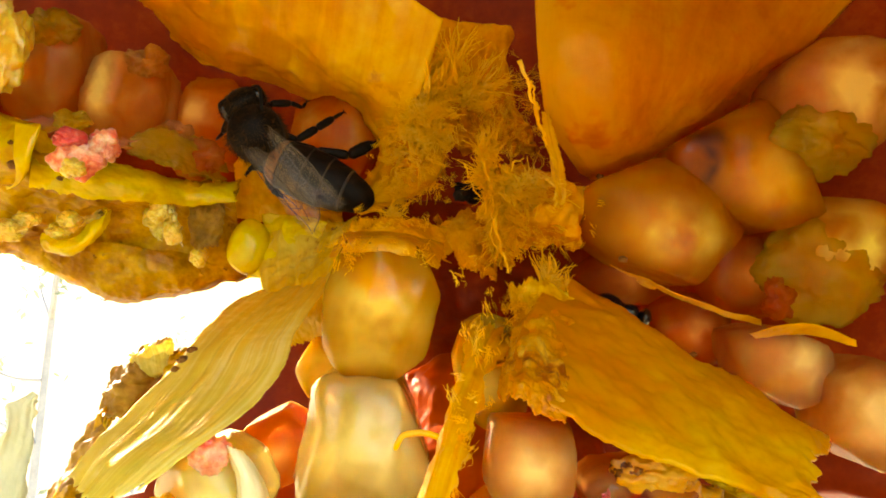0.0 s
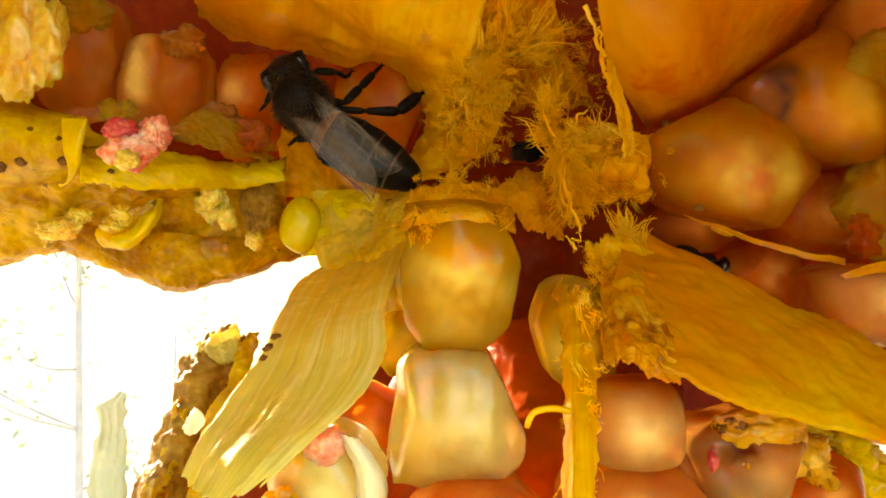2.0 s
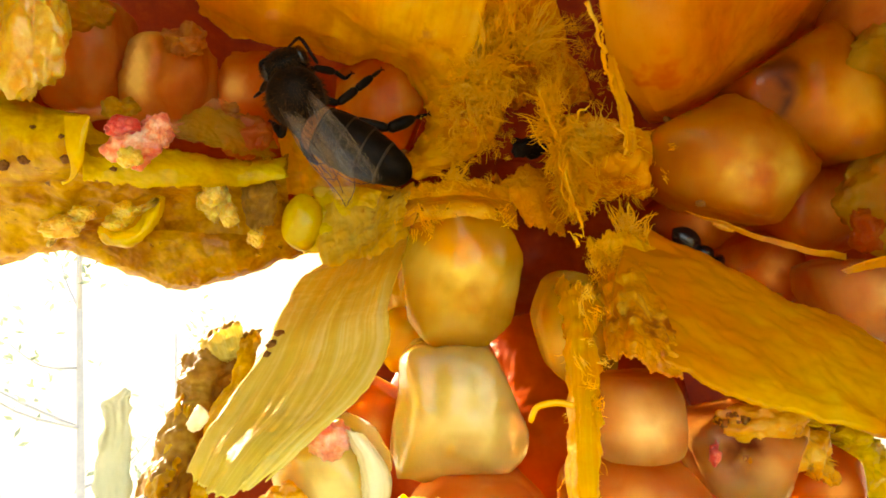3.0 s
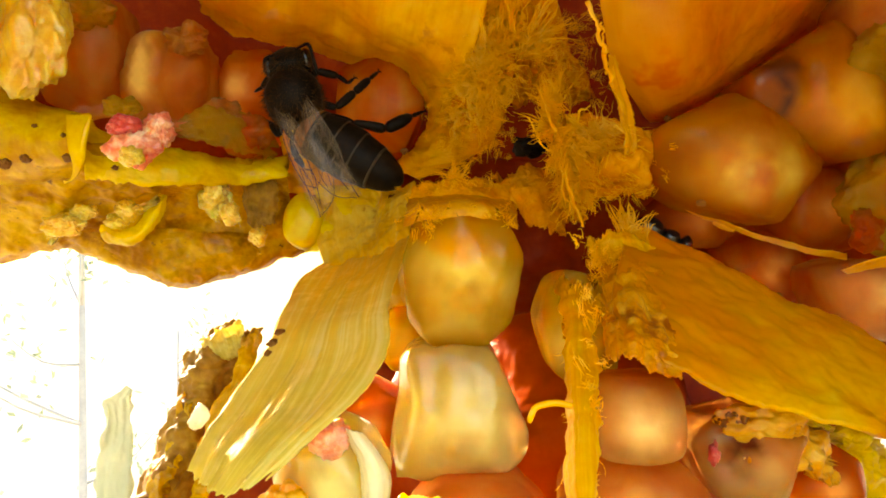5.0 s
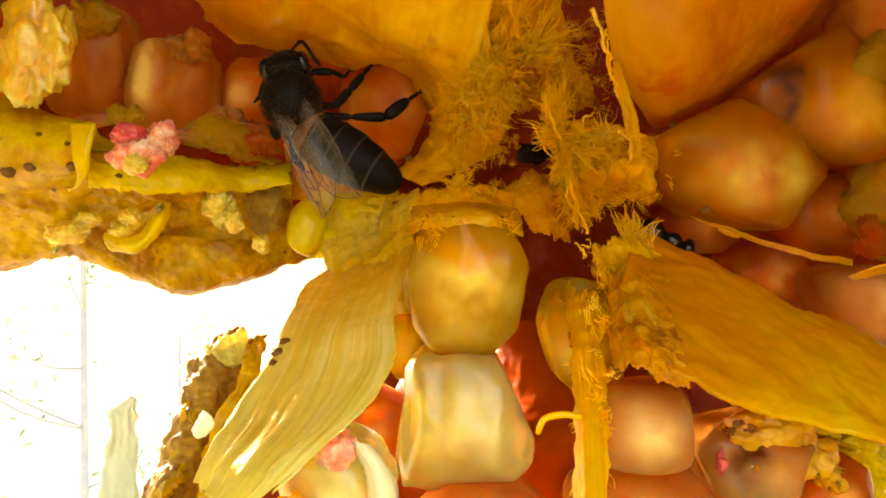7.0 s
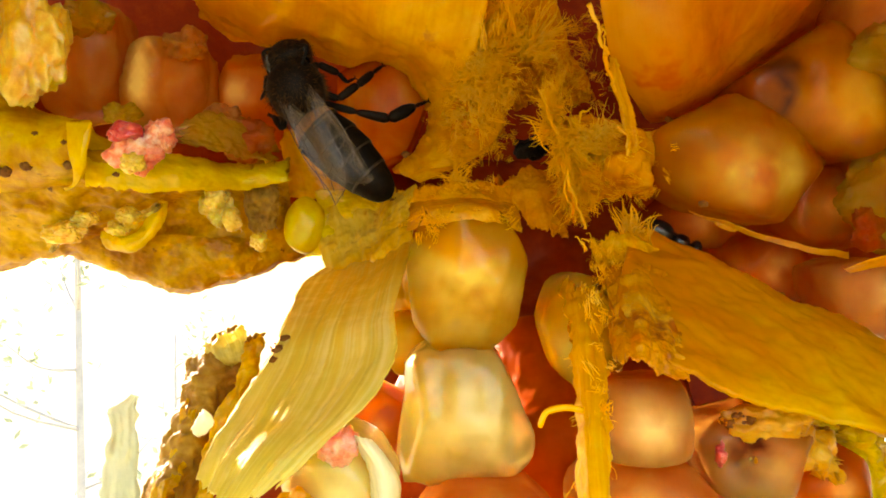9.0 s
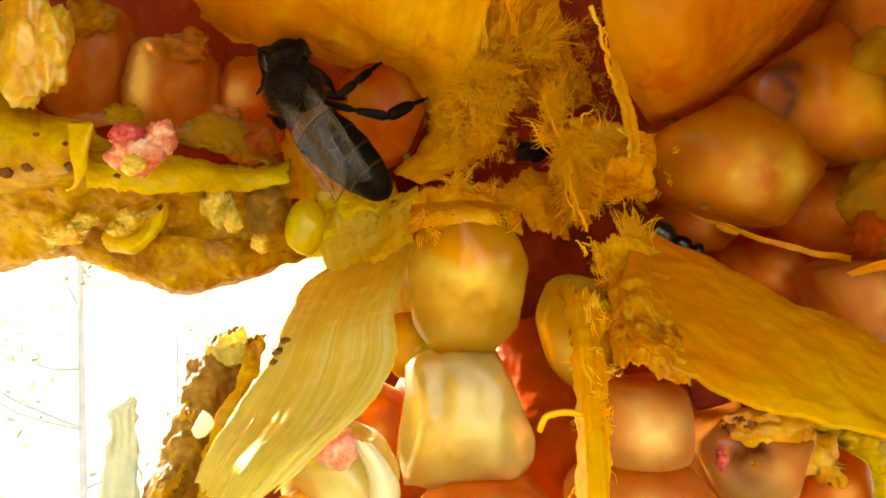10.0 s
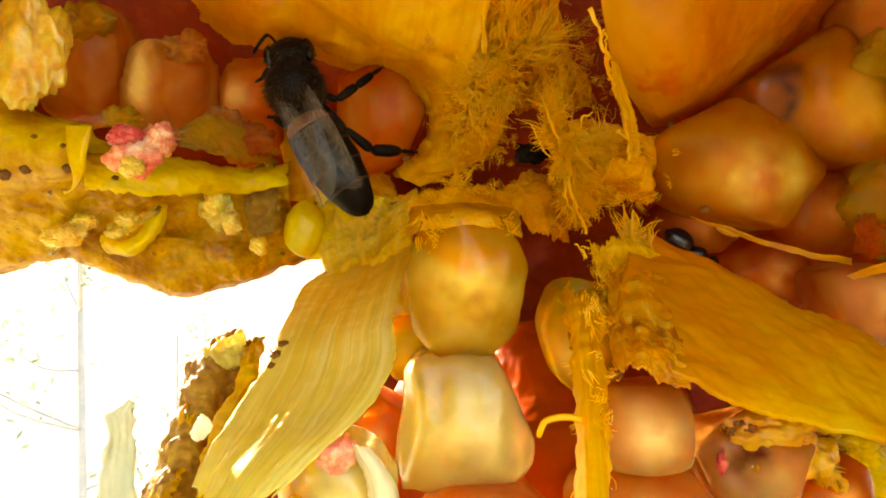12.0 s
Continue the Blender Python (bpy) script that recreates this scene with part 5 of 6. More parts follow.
aril((20.9, 36.0, -13.0), [(0, 2.2), (60, 2.2), (120, 2.0), (180, 2.0), (240, 2.2), (300, 2.2)], 2.2, 2.5, ARIL_RED, "dark brown red shrunken aril", core=0.4, seed=11)
aril((19.1, 42.0, 5.6), [(116, 4.3), (56, 3.1), (-40, 4.2), (-103, 3.5), (-125, 4.1), (180, 5.7)], 3.6, 3.5, ARIL, "large amber aril with a milky core", p=70, seed=12, core=0.5, core_at=(-0.3, -1.5, -0.9), milk_size=(2.7, 1.7))
aril((24.1, 42.5, 10.2), [(123, 3.3), (47, 4.4), (16, 4.1), (-66, 5.1), (-106, 4.0), (-171, 4.9)], 3.2, 3.5, ARIL_ROT, "large amber aril with a brown split", p=70, seed=13, core=0.5, core_at=(1.2, -1.0, -0.8), milky=0.45, blots=[(-2.7, -0.6, 0.4, 1.3), (-3.4, 1.0, 1.0, 0.5), (-2.6, 1.0, 0.7, 0.8)], dents=[(-1.3, 0.2, 0.7, 0.5, 1.2)])
aril((30.6, 42.0, 15.2), [(0, 4.1), (45, 4.2), (90, 4.2), (135, 4.0), (180, 4.2), (225, 4.0), (270, 4.2), (315, 4.1)], 3.2, 3.5, ARIL_BROWN, "rounded pinkish plump large aril", seed=14)
aril((31.0, 42.0, 4.9), [(0, 4.1), (45, 3.7), (90, 3.4), (135, 3.7), (180, 4.2), (225, 3.7), (270, 3.5), (315, 3.7)], 3.0, 3.5, ARIL, "aril under a dry crust", seed=15)
aril((26.3, 45.0, 2.7), [(0, 3.8), (45, 3.4), (90, 2.9), (135, 3.4), (180, 3.5), (225, 3.0), (270, 2.9), (315, 3.4)], 2.6, 3, ARIL_RED, "orange red aril in shade", core=0.4, seed=16)
aril((23.8, 48.0, -1.6), [(0, 3.0), (60, 2.7), (120, 2.7), (180, 3.0), (240, 2.8), (300, 2.8)], 2.4, 3, ARIL_RED, "dark red aril in shade", core=0.4, seed=17)
aril((27.2, 41.0, -2.9), [(108, 2.6), (71, 1.8), (16, 2.8), (-54, 3.1), (-111, 2.6), (-164, 3.0)], 2.8, 3.2, ARIL_PINK, "aril with a whitish worn face", seed=18)
aril((31.6, 39.0, -5.5), [(0, 2.9), (60, 3.0), (120, 3.0), (180, 2.7), (240, 3.0), (300, 3.0)], 2.8, 3.2, ARIL_PINK, "pinkish plump aril beside a crust", seed=19)
aril((18.7, 49.0, 2.0), [(0, 4.1), (50, 2.7), (90, 2.0), (130, 2.7), (180, 4.1), (230, 2.7), (270, 2.0), (310, 2.7)], 2.6, 3, ARIL_RED, "brownish aril deep in the fruit", core=0.4, seed=20)
aril((15.1, 44.6, -2.0), [(0, 2.8), (45, 2.7), (90, 2.6), (135, 2.7), (180, 2.8), (225, 2.7), (270, 2.7), (315, 2.7)], 1.6, 2.0, ARIL_RED, "small orange red aril under the dark insect", core=0.4, seed=40, p=9)
aril((-4.5, 49.0, 10.6), [(104, 4.0), (70, 4.1), (9, 3.2), (-24, 2.8), (-69, 3.5), (-140, 4.1), (180, 3.5)], 2.8, 3, ARIL_BLUSH, "flat orange aril under the bee", core=0, p=70, seed=21)
aril((-15.0, 50.0, 12.0), [(158, 2.2), (96, 3.4), (33, 3.2), (0, 2.5), (-95, 3.5), (178, 2.0)], 2.8, 3, ARIL_BLUSH, "pinkish orange torn aril near the bee", core=0.4, folds=0.12, p=70, seed=22)
aril((-19.6, 46.0, 12.2), [(172, 2.7), (108, 3.1), (43, 3.4), (3, 2.8), (-29, 3.0), (-90, 3.3), (-169, 3.2)], 2.4, 3, ARIL_BROWN, "dull grooved aril with a chipped top", folds=0.35, p=70, seed=23, core=0.42, core_at=(-1.2, -0.8, 0.2), milk_size=(0.7, 2.6), dents=[(0.2, 0.5, 0.5, 0.35, 3.0), (-1.6, -0.5, -0.3, 0.6, 1.6)])
aril((-24.8, 45.0, 13.8), [(176, 2.4), (137, 3.6), (82, 3.8), (12, 2.8), (-6, 2.6), (-30, 3.1), (-83, 4.1), (-129, 4.5)], 2.8, 3, ARIL_BROWN, "dull amber translucent tall aril", folds=0.3, p=70, seed=24, core=0.42, core_at=(-1.6, -0.8, 0.8), milk_size=(1.3, 3.0))
aril((-32.6, 45.0, 15.1), [(0, 2.6), (60, 3.0), (120, 3.0), (180, 2.6), (240, 3.3), (300, 3.3)], 2.8, 3, ARIL_RED, "reddish aril in deep shade", core=0.4, seed=25)

# ---- crumbs and crusts ----
crumbs((-24.5, 38.0, 12.5), (2.0, 1.0, 3.4), 1.1, CRUST, "pale yellow dried crust lying on the arils", 1, "crust", rough=0.10)
crumbs((-18.0, 37.2, 6.0), (1.25, 0.7, 1.1), 0.8, CRUMB_PINK, "pink and orange torn chunk of aril", 2, rough=0.3)
crumbs((-18.2, 36.6, 7.0), (0.85, 0.5, 0.42), 0.6, CRUMB_RED, "deep pink bruised top of a torn aril", 9, rough=0.35)
crumbs((-17.7, 36.3, 5.2), (0.62, 0.4, 0.42), 0.5, CRUST, "whitish wet crumb on a torn aril", 3, rough=0.3)
crumbs((-16.5, 37.2, 6.9), (0.62, 0.6, 0.85), 0.55, CRUMB_PINK, "small pinkish white crumb of aril", 11, rough=0.45)
crumbs((-19.4, 38.5, 8.5), (0.95, 0.4, 0.45), 0.5, ARIL_SOFT, "tan scrap of torn aril skin", 12, rough=0.5)
crumbs((-15.1, 44.0, 9.4), (1.0, 0.5, 0.6), 0.6, ARIL_PINK, "crumbly reddish scrap of torn pulp", 13, rough=0.5)
crumbs((-13.6, 44.6, 7.9), (1.7, 0.6, 1.2), 0.8, ARIL_RED, "reddish lump of torn pulp", 14, rough=0.4)
crumbs((-17.5, 43.6, 14.3), (1.15, 0.6, 0.75), 0.7, ARIL_BROWN, "ragged chipped top of an aril", 22, rough=0.5)
crumbs((-23.7, 42.4, 15.6), (1.5, 0.6, 0.9), 0.9, ARIL_SOFT, "pale ragged scrap on a tall aril", 23, rough=0.45)
crumbs((-25.3, 42.6, 1.5), (1.2, 0.5, 0.6), 0.5, CRUST, "frilly pale curl of drying pulp", 80, rough=0.3)
crumbs((-24.0, 42.8, 2.4), (0.8, 0.4, 0.4), 0.5, CRUST, "frilly pale curl of drying pulp", 81, rough=0.3)
crumbs((-20.9, 42.4, 2.5), (0.7, 0.4, 0.55), 0.5, CRUST, "frilly pale curl of drying pulp", 82, rough=0.3)
crumbs((-21.7, 42.6, 1.6), (0.6, 0.4, 0.35), 0.5, CRUST, "frilly pale curl of drying pulp", 83, rough=0.3)
crumbs((-15.8, 44.4, 3.8), (0.75, 0.4, 0.7), 0.5, CRUST, "frilly pale curl of drying pulp", 84, rough=0.3)
crumbs((-14.7, 44.4, 2.4), (0.55, 0.4, 0.75), 0.5, CRUST, "frilly pale curl of drying pulp", 85, rough=0.3)
crumbs((-13.1, 45.6, 0.8), (0.5, 0.4, 0.5), 0.5, CRUST, "frilly pale curl of drying pulp", 86, rough=0.3)
crumbs((28.6, 40.0, 11.8), (3.0, 1.3, 2.0), 1.4, ARIL_SOFT, "soft brownish orange crust on an aril", 4, "crust", rough=0.14)
crumbs((29.4, 40.6, 3.4), (3.9, 1.6, 3.3), 1.5, ARIL_SOFT, "soft cloudy golden crust on an aril", 5, "crust", rough=0.16)
crumbs((-4.2, 23.3, -6.9), (0.7, 0.35, 0.6), 0.5, CRUMB_PINK, "pink wet crumb on a broken aril", 21, rough=0.22)
crumbs((15.8, 31.5, -8.5), (2.0, 0.7, 0.9), 0.6, PULP, "shrivelled yellow pulp on an eaten aril", 14, rough=0.25)
crumbs((14.6, 31.6, -8.5), (0.9, 0.5, 0.5), 0.4, ARIL_PINK, "red and brown shreds of rotten pulp", 15, rough=0.4)
crumbs((13.2, 31.0, -9.9), (0.13, 0.15, 0.5), 0.3, CRUMB_RED, "deep red streak of rotten pulp", 42, rough=0.5)
crumbs((16.6, 31.8, -10.1), (1.1, 0.6, 1.2), 0.6, PULP, "yellow knob of drying pulp", 16, rough=0.25)
crumbs((-1.26, 27.00, -11.70), (1.3, 0.9, 1.0), 0.7, CRUST, "crumbly yellow scrap of pulp", 17, rough=0.3)
crumbs((-5.6, 24.0, -9.6), (1.0, 0.6, 0.7), 0.4, PULP, "pinkish shreds of torn pulp", 18, rough=0.4)
crumbs((25.5, 38.5, 1.1), (0.8, 0.5, 1.0), 0.6, ARIL_RED, "dark red brown withered knob between arils", 19, rough=0.5)
# added black body that imitates the unlit gap here
crumbs((5.8, 43.5, 6.9), (0.9, 0.8, 0.6), 1.0, BEE_DARK, "small black body standing in for the dark gap between the septa", 20, rough=0.2, level=4)
# specks of dirt; three on the near ledge stand in for dark pits
for k, (at, w) in enumerate((((15.5, 38.4, 2.7), 0.2), ((20.8, 39.6, -2.9), 0.14), ((-2.7, 45.3, 6.9), 0.2), ((21.5, 34.0, -5.6), 0.12), ((14.4, 41.0, 8.3), 0.16), ((-7.9, 31.15, -4.15), 0.17), ((-8.08, 30.55, -4.6), 0.2), ((-8.2, 29.95, -4.95), 0.14), ((-25.1, 38.5, 5.4), 0.26), ((-22.5, 38.3, 5.4), 0.22), ((-26.5, 38.6, 5.1), 0.3), ((-22.5, 37.9, 6.7), 0.12), ((-24.4, 38.2, 7.3), 0.12), ((-20.5, 40.0, 5.0), 0.14), ((-17.1, 42.6, 5.1), 0.16), ((-3.4, 45.8, 3.6), 0.3))):
    crumbs(at, (w * 1.2, w * 0.6, w * 0.8), w * 0.8, RIND_BROWN, "tiny dark brown speck for dirt and dark pits", 60 + k, "speck", level=4)
aril((-10.7, 49.0, 2.1), [(0, 1.6), (45, 1.9), (90, 2.5), (135, 1.9), (180, 1.6), (225, 1.9), (270, 2.5), (315, 1.9)], 1.2, 1.4, RIND_BRIGHT, "smooth bright yellow flat seed", name="seed", core=0, seed=31, bumps=0.03, p=7)


# ---- the bee ----
def revolve(stations, sides=24, count=44):
    """A rounded body along y: stations (y, half width, half height, lift) in mm."""
    verts, faces = [], []
    s = catmull(stations, count)
    for y, a, b, c in s:
        for k in range(sides):
            t = 2 * math.pi * k / sides
            verts.append(((max(a, 0.02) * math.cos(t)) * MM, y * MM, (max(b, 0.02) * math.sin(t) + c) * MM))
    for i in range(len(s) - 1):
        for k in range(sides):
            a, b = i * sides + k, i * sides + (k + 1) % sides
            faces.append([a, b, b + sides, a + sides])
    faces.append(list(range(sides))[::-1])
    faces.append([(len(s) - 1) * sides + k for k in range(sides)])
    return verts, faces


def fur(parent, centre, radii, count, length, seed, material):
    """Short hairs that stand off a rounded body (mm)."""
    r = random.Random(seed)
    verts, faces = [], []
    for _ in range(count):
        w = np.array([r.gauss(0, 1), r.gauss(0, 1), r.gauss(0, 1)])
        w /= np.linalg.norm(w)
        p = np.array(centre) + w * np.array(radii) * 0.97
        d = w + np.array([r.gauss(0, 0.3), r.gauss(0, 0.3) - 0.25, r.gauss(0, 0.3)])
        n = r.uniform(0.5, 1.1) * length
        a, b = tube([p, p + d * n * 0.55, p + d * n + np.array([0, -0.15 * n, 0])], [0.022, 0.018, 0.006], 3)
        base = len(verts)
        verts += a
        faces += [[base + k for k in q] for q in b]
    return tagged(child("fur", mesh_of("fur", np.array(verts) * MM, faces, material), parent, "short brown hairs"), kind="stuff")


def bee_leg(base, segments, parent):
    """A leg in pieces: segments of (end, radius at its start, radius in its middle, radius at its end), mm from the base; two claws at its tip."""
    root, start = None, np.zeros(3)
    for name, (end, r0, r1, r2) in zip(("leg", "tibia", "basitarsus", "tarsus"), segments):
        end = np.array(end, float)
        pts = [start + (end - start) * q for q in np.linspace(0, 1, 9)]
        w = np.interp(np.linspace(0, 1, 9), [0, 0.6, 1], [r0, r1, r2])
        w[0], w[-1] = w[0] * 0.55, w[-1] * 0.6
        if name == "tarsus":
            w = w * (1 + 0.22 * np.cos(np.arange(9) * math.pi))
        v, f = tube([p * MM for p in pts], w * MM, 10)
        if name == "tarsus":
            way = (end - start) / np.linalg.norm(end - start)
            off = np.cross(way, (0, 0, 1.0))
            for side in (1, -1):
                cv, cf = tube(np.array([end, end + 0.16 * way + side * 0.10 * off, end + 0.20 * way + side * 0.24 * off]) * MM, [0.00006, 0.00005, 0.00002], 5)
                f += [[len(v) + k for k in q] for q in cf]
                v += cv
        if root is None:
            root = child(name, mesh_of(name, v, f, BEE_DARK), parent, "", tuple(c * MM for c in base))
        else:
            child(name, mesh_of(name, v, f, BEE_DARK), root)
        start = end
    return root


def wing_point(s, q, length, width, side):
    """A place on a wing: s from its root to its tip, q from its front edge to its hind edge (mm)."""
    w = width * (math.sin(math.pi * min(0.985, 0.04 + 0.96 * s ** 0.95)) ** 0.42) * (0.30 + 0.70 * min(1, s * 1.5))
    lead = 0.35 * math.sin(s * 2.6)
    return (side * (lead + 0.25 - q * w), -s * length, 0.10 * math.sin(q * 8 + s * 3) * s + 0.25 * s)


def bee_wing(length, width, side, at, turn, parent, name):
    n, m, verts, faces = 30, 10, [], []
    for i in range(n):
        for j in range(m):
            verts.append(tuple(c * MM for c in wing_point(i / (n - 1), j / (m - 1), length, width, side)))
    for i in range(n - 1):
        for j in range(m - 1):
            a = i * m + j
            faces.append([a, a + 1, a + m + 1, a + m])
    ob = child(name, mesh_of(name, verts, faces, WING), parent, "clear brownish veined wing")
    ob.matrix_basis = pose(*(c * MM for c in at), *turn)
    for line in ([(0, 0.02), (0.5, 0.01), (1.0, 0.3)], [(0, 0.2), (0.3, 0.22), (0.62, 0.14), (0.85, 0.12)], [(0.05, 0.4), (0.35, 0.42), (0.6, 0.45), (0.9, 0.42)], [(0.05, 0.6), (0.4, 0.68), (0.62, 0.78), (0.8, 0.9)],
                 [(0.12, 0.98), (0.45, 0.99), (0.75, 0.99), (0.93, 0.99), (1.0, 0.5)], [(0.34, 0.2), (0.42, 0.44), (0.4, 0.7)], [(0.58, 0.14), (0.62, 0.45), (0.6, 0.76)], [(0.72, 0.13), (0.78, 0.44)]):
        c = catmull(line, 12)
        v, f = tube([np.array(wing_point(a, b, length, width, side)) * MM for a, b in c], [0.000022] * 12, 5)
        child("vein", mesh_of("vein", v, f, BEE_VEIN), ob)
    return ob


bee = tagged(new("bee"), "dark brown honey bee with clear folded wings", "bee")
thorax = child("thorax", mesh_of("thorax", *revolve([(-2.1, 0.5, 0.5, -0.2), (-1.8, 1.2, 1.1, -0.1), (-1.0, 1.75, 1.7, 0.05), (0.1, 1.9, 1.85, 0.1), (1.0, 1.65, 1.6, 0.05), (1.7, 1.0, 1.0, 0), (1.9, 0.5, 0.5, 0)]), BEE_DARK), bee, "dark furry thorax")
fur(thorax, (0, -0.1, 0.05), (1.85, 1.9, 1.8), 2800, 0.36, 41, BEE_FUR)
head = child("head", mesh_of("head", *revolve([(-0.9, 0.5, 0.5, 0), (-0.6, 1.2, 1.0, 0), (0.0, 1.62, 1.3, 0), (0.6, 1.45, 1.15, -0.2), (1.05, 0.9, 0.8, -0.4), (1.3, 0.3, 0.3, -0.5)]), BEE_DARK), bee, "black hairy head", (0.1 * MM, 2.1 * MM, -0.1 * MM))
fur(head, (0, 0, 0), (1.5, 0.9, 1.25), 1300, 0.36, 42, BEE_FUR)
for side in (1, -1):
    v, f = BALLS[3]
    child("compound_eye", mesh_of("compound_eye", v * np.array([0.45, 0.8, 0.7]) * MM, f, EYE_BLACK), head, "glossy black compound eye", (side * 1.25 * MM, 0.1 * MM, 0.15 * MM))
abdomen = child("abdomen", mesh_of("abdomen", *revolve([(0.3, 0.4, 0.4, 0), (-0.2, 1.2, 1.1, 0), (-1.2, 1.75, 1.65, 0), (-1.4, 1.7, 1.6, 0), (-2.7, 1.95, 1.85, 0), (-2.9, 1.88, 1.78, 0), (-4.2, 1.9, 1.8, 0), (-4.4, 1.8, 1.7, 0), (-5.7, 1.6, 1.5, -0.05), (-5.9, 1.5, 1.4, -0.05), (-7.0, 1.12, 1.05, -0.1), (-7.6, 0.72, 0.66, -0.15), (-7.9, 0.2, 0.2, -0.15)], 28, 90), BEE_DARK), bee, "glossy dark abdomen with faint paler bands", (0, -1.9 * MM, -0.3 * MM))
v, f = revolve([(-0.25, 1.27, 1.17, 0), (-0.65, 1.55, 1.45, 0), (-1.1, 1.75, 1.65, 0)], 28, 8)
child("abdomen_band", mesh_of("abdomen_band", v, f, BEE_AMBER), abdomen, "amber band at the waist")
for y, a in ((-1.35, 1.735), (-2.85, 1.935), (-4.35, 1.87), (-5.85, 1.57)):
    v, f = revolve([(y + 0.09, a - 0.03, (a - 0.03) * 0.95, 0), (y + 0.02, a + 0.015, (a + 0.015) * 0.95, 0), (y - 0.07, a - 0.02, (a - 0.02) * 0.95, 0)], 28, 5)
    child("abdomen_band", mesh_of("abdomen_band", v, f, BEE_BAND), abdomen, "faint grey brown band")
hind_l = bee_wing(5.6, 1.7, -1, (-0.7, -0.9, 1.15), (-3, 0, 14), bee, "hind_wing")
hind_r = bee_wing(5.6, 1.9, 1, (0.9, -0.9, 1.15), (-3, 0, 18), bee, "hind_wing")
wing_l = bee_wing(8.0, 2.5, -1, (-0.9, -0.4, 1.45), (-5, 0, 12), bee, "wing")
wing_r = bee_wing(7.6, 2.6, 1, (0.8, -0.3, 1.55), (-5, 0, 17), bee, "wing")
leg_rf = bee_leg((1.0, 1.2, -0.9), [((0.7, 0.45, 0.2), 0.2, 0.28, 0.24), ((2.0, 0.2, -0.5), 0.24, 0.28, 0.24), ((2.6, -0.25, -1.0), 0.18, 0.17, 0.13), ((3.0, 0.15, -1.4), 0.12, 0.11, 0.08)], bee)
leg_rm = bee_leg((1.3, -0.5, -1.0), [((1.3, -0.4, 0.1), 0.22, 0.28, 0.24), ((2.55, 0.65, -0.5), 0.26, 0.33, 0.28), ((3.6, 1.6, -1.1), 0.28, 0.31, 0.22), ((4.2, 2.15, -1.6), 0.15, 0.13, 0.09)], bee)
leg_rh = bee_leg((1.3, -1.2, -1.0), [((2.3, -0.75, 0.4), 0.22, 0.27, 0.22), ((4.5, -1.25, 0.0), 0.22, 0.34, 0.36), ((6.3, -0.35, -0.7), 0.40, 0.46, 0.28), ((7.2, 0.05, -1.4), 0.16, 0.13, 0.09)], bee)
leg_lf = bee_leg((-1.0, 1.2, -0.9), [((-0.7, 0.3, 0.2), 0.2, 0.26, 0.2), ((-1.2, -0.4, -0.6), 0.2, 0.22, 0.2), ((-1.9, -0.8, -1.4), 0.14, 0.12, 0.07)], bee)
leg_lm = bee_leg((-1.3, -0.8, -1.0), [((-0.25, -1.4, 0.1), 0.2, 0.26, 0.22), ((-0.8, -0.5, -0.4), 0.24, 0.3, 0.26), ((-1.1, -0.3, -0.8), 0.18, 0.16, 0.12), ((-1.4, -0.1, -1.3), 0.12, 0.11, 0.08)], bee)
leg_lh = bee_leg((-1.2, -1.3, -1.0), [((0.3, -1.2, 0.0), 0.2, 0.26, 0.2), ((0.2, -2.4, -0.7), 0.18, 0.26, 0.3), ((0.5, -3.2, -1.4), 0.3, 0.2, 0.07)], bee)
feelers = []
for side, bend in ((1, ((0.5, 0.5, 0.3), (1.05, 0.7, 0.7), (1.9, -0.35, 0.7), (2.2, -0.75, 0.5))), (-1, ((-0.45, 0.55, 0.2), (-0.8, 0.6, 0.0), (-1.5, 0.2, -0.6), (-1.9, -0.2, -0.9)))):
    c = catmull([(0, 0, 0), *bend], 14)
    v, f = tube(c * MM, [0.00009] * 5 + [0.00012] * 8 + [0.00008], 7)
    feelers.append(child("antenna", mesh_of("antenna", v, f, BEE_DARK), head, "thin dark elbowed antenna", (side * 0.5 * MM, 0.7 * MM, 0.6 * MM)))

# ---- the small dark insect ----
ant = tagged(new("ant"), "small glossy black insect crawling behind the septum", "insect")
for name, st, lab in (("abdomen", [(0.1, 0.1, 0.1, 0), (-0.3, 0.66, 0.6, 0), (-1.0, 0.85, 0.75, 0), (-1.7, 0.65, 0.55, 0), (-2.2, 0.1, 0.1, 0)], "glossy black abdomen"),
                      ("thorax", [(1.3, 0.15, 0.15, 0), (1.0, 0.58, 0.5, 0), (0.5, 0.62, 0.55, 0.05), (0.1, 0.42, 0.4, 0), (0.0, 0.12, 0.12, 0)], "black thorax"),
                      ("head", [(2.3, 0.1, 0.1, 0), (2.0, 0.55, 0.5, 0), (1.6, 0.70, 0.6, 0), (1.3, 0.25, 0.22, 0)], "dark reddish black head")):
    child(name, mesh_of(name, *revolve(st, 18, 24), EYE_BLACK), ant, lab)
for k, (y, fwd) in enumerate(((0.9, 0.6), (0.6, 0.0), (0.3, -0.6))):
    for side in (1, -1):
        v, f = tube(catmull([(side * 0.3, y, -0.2), (side * 0.42, y + 0.2 * fwd, -0.3), (side * 0.5, y + 0.5 * fwd, -0.6), (side * 0.45, y + 0.8 * fwd, -0.9)], 10) * MM, [0.0001] * 6 + [0.00006] * 4, 6)
        child("leg", mesh_of("leg", v, f, EYE_BLACK), ant)

# ---- outside ----
def fall(y):
    """The slope that drops away beyond the fruit."""
    return -12 * min(1.0, max(0.0, y / 16))


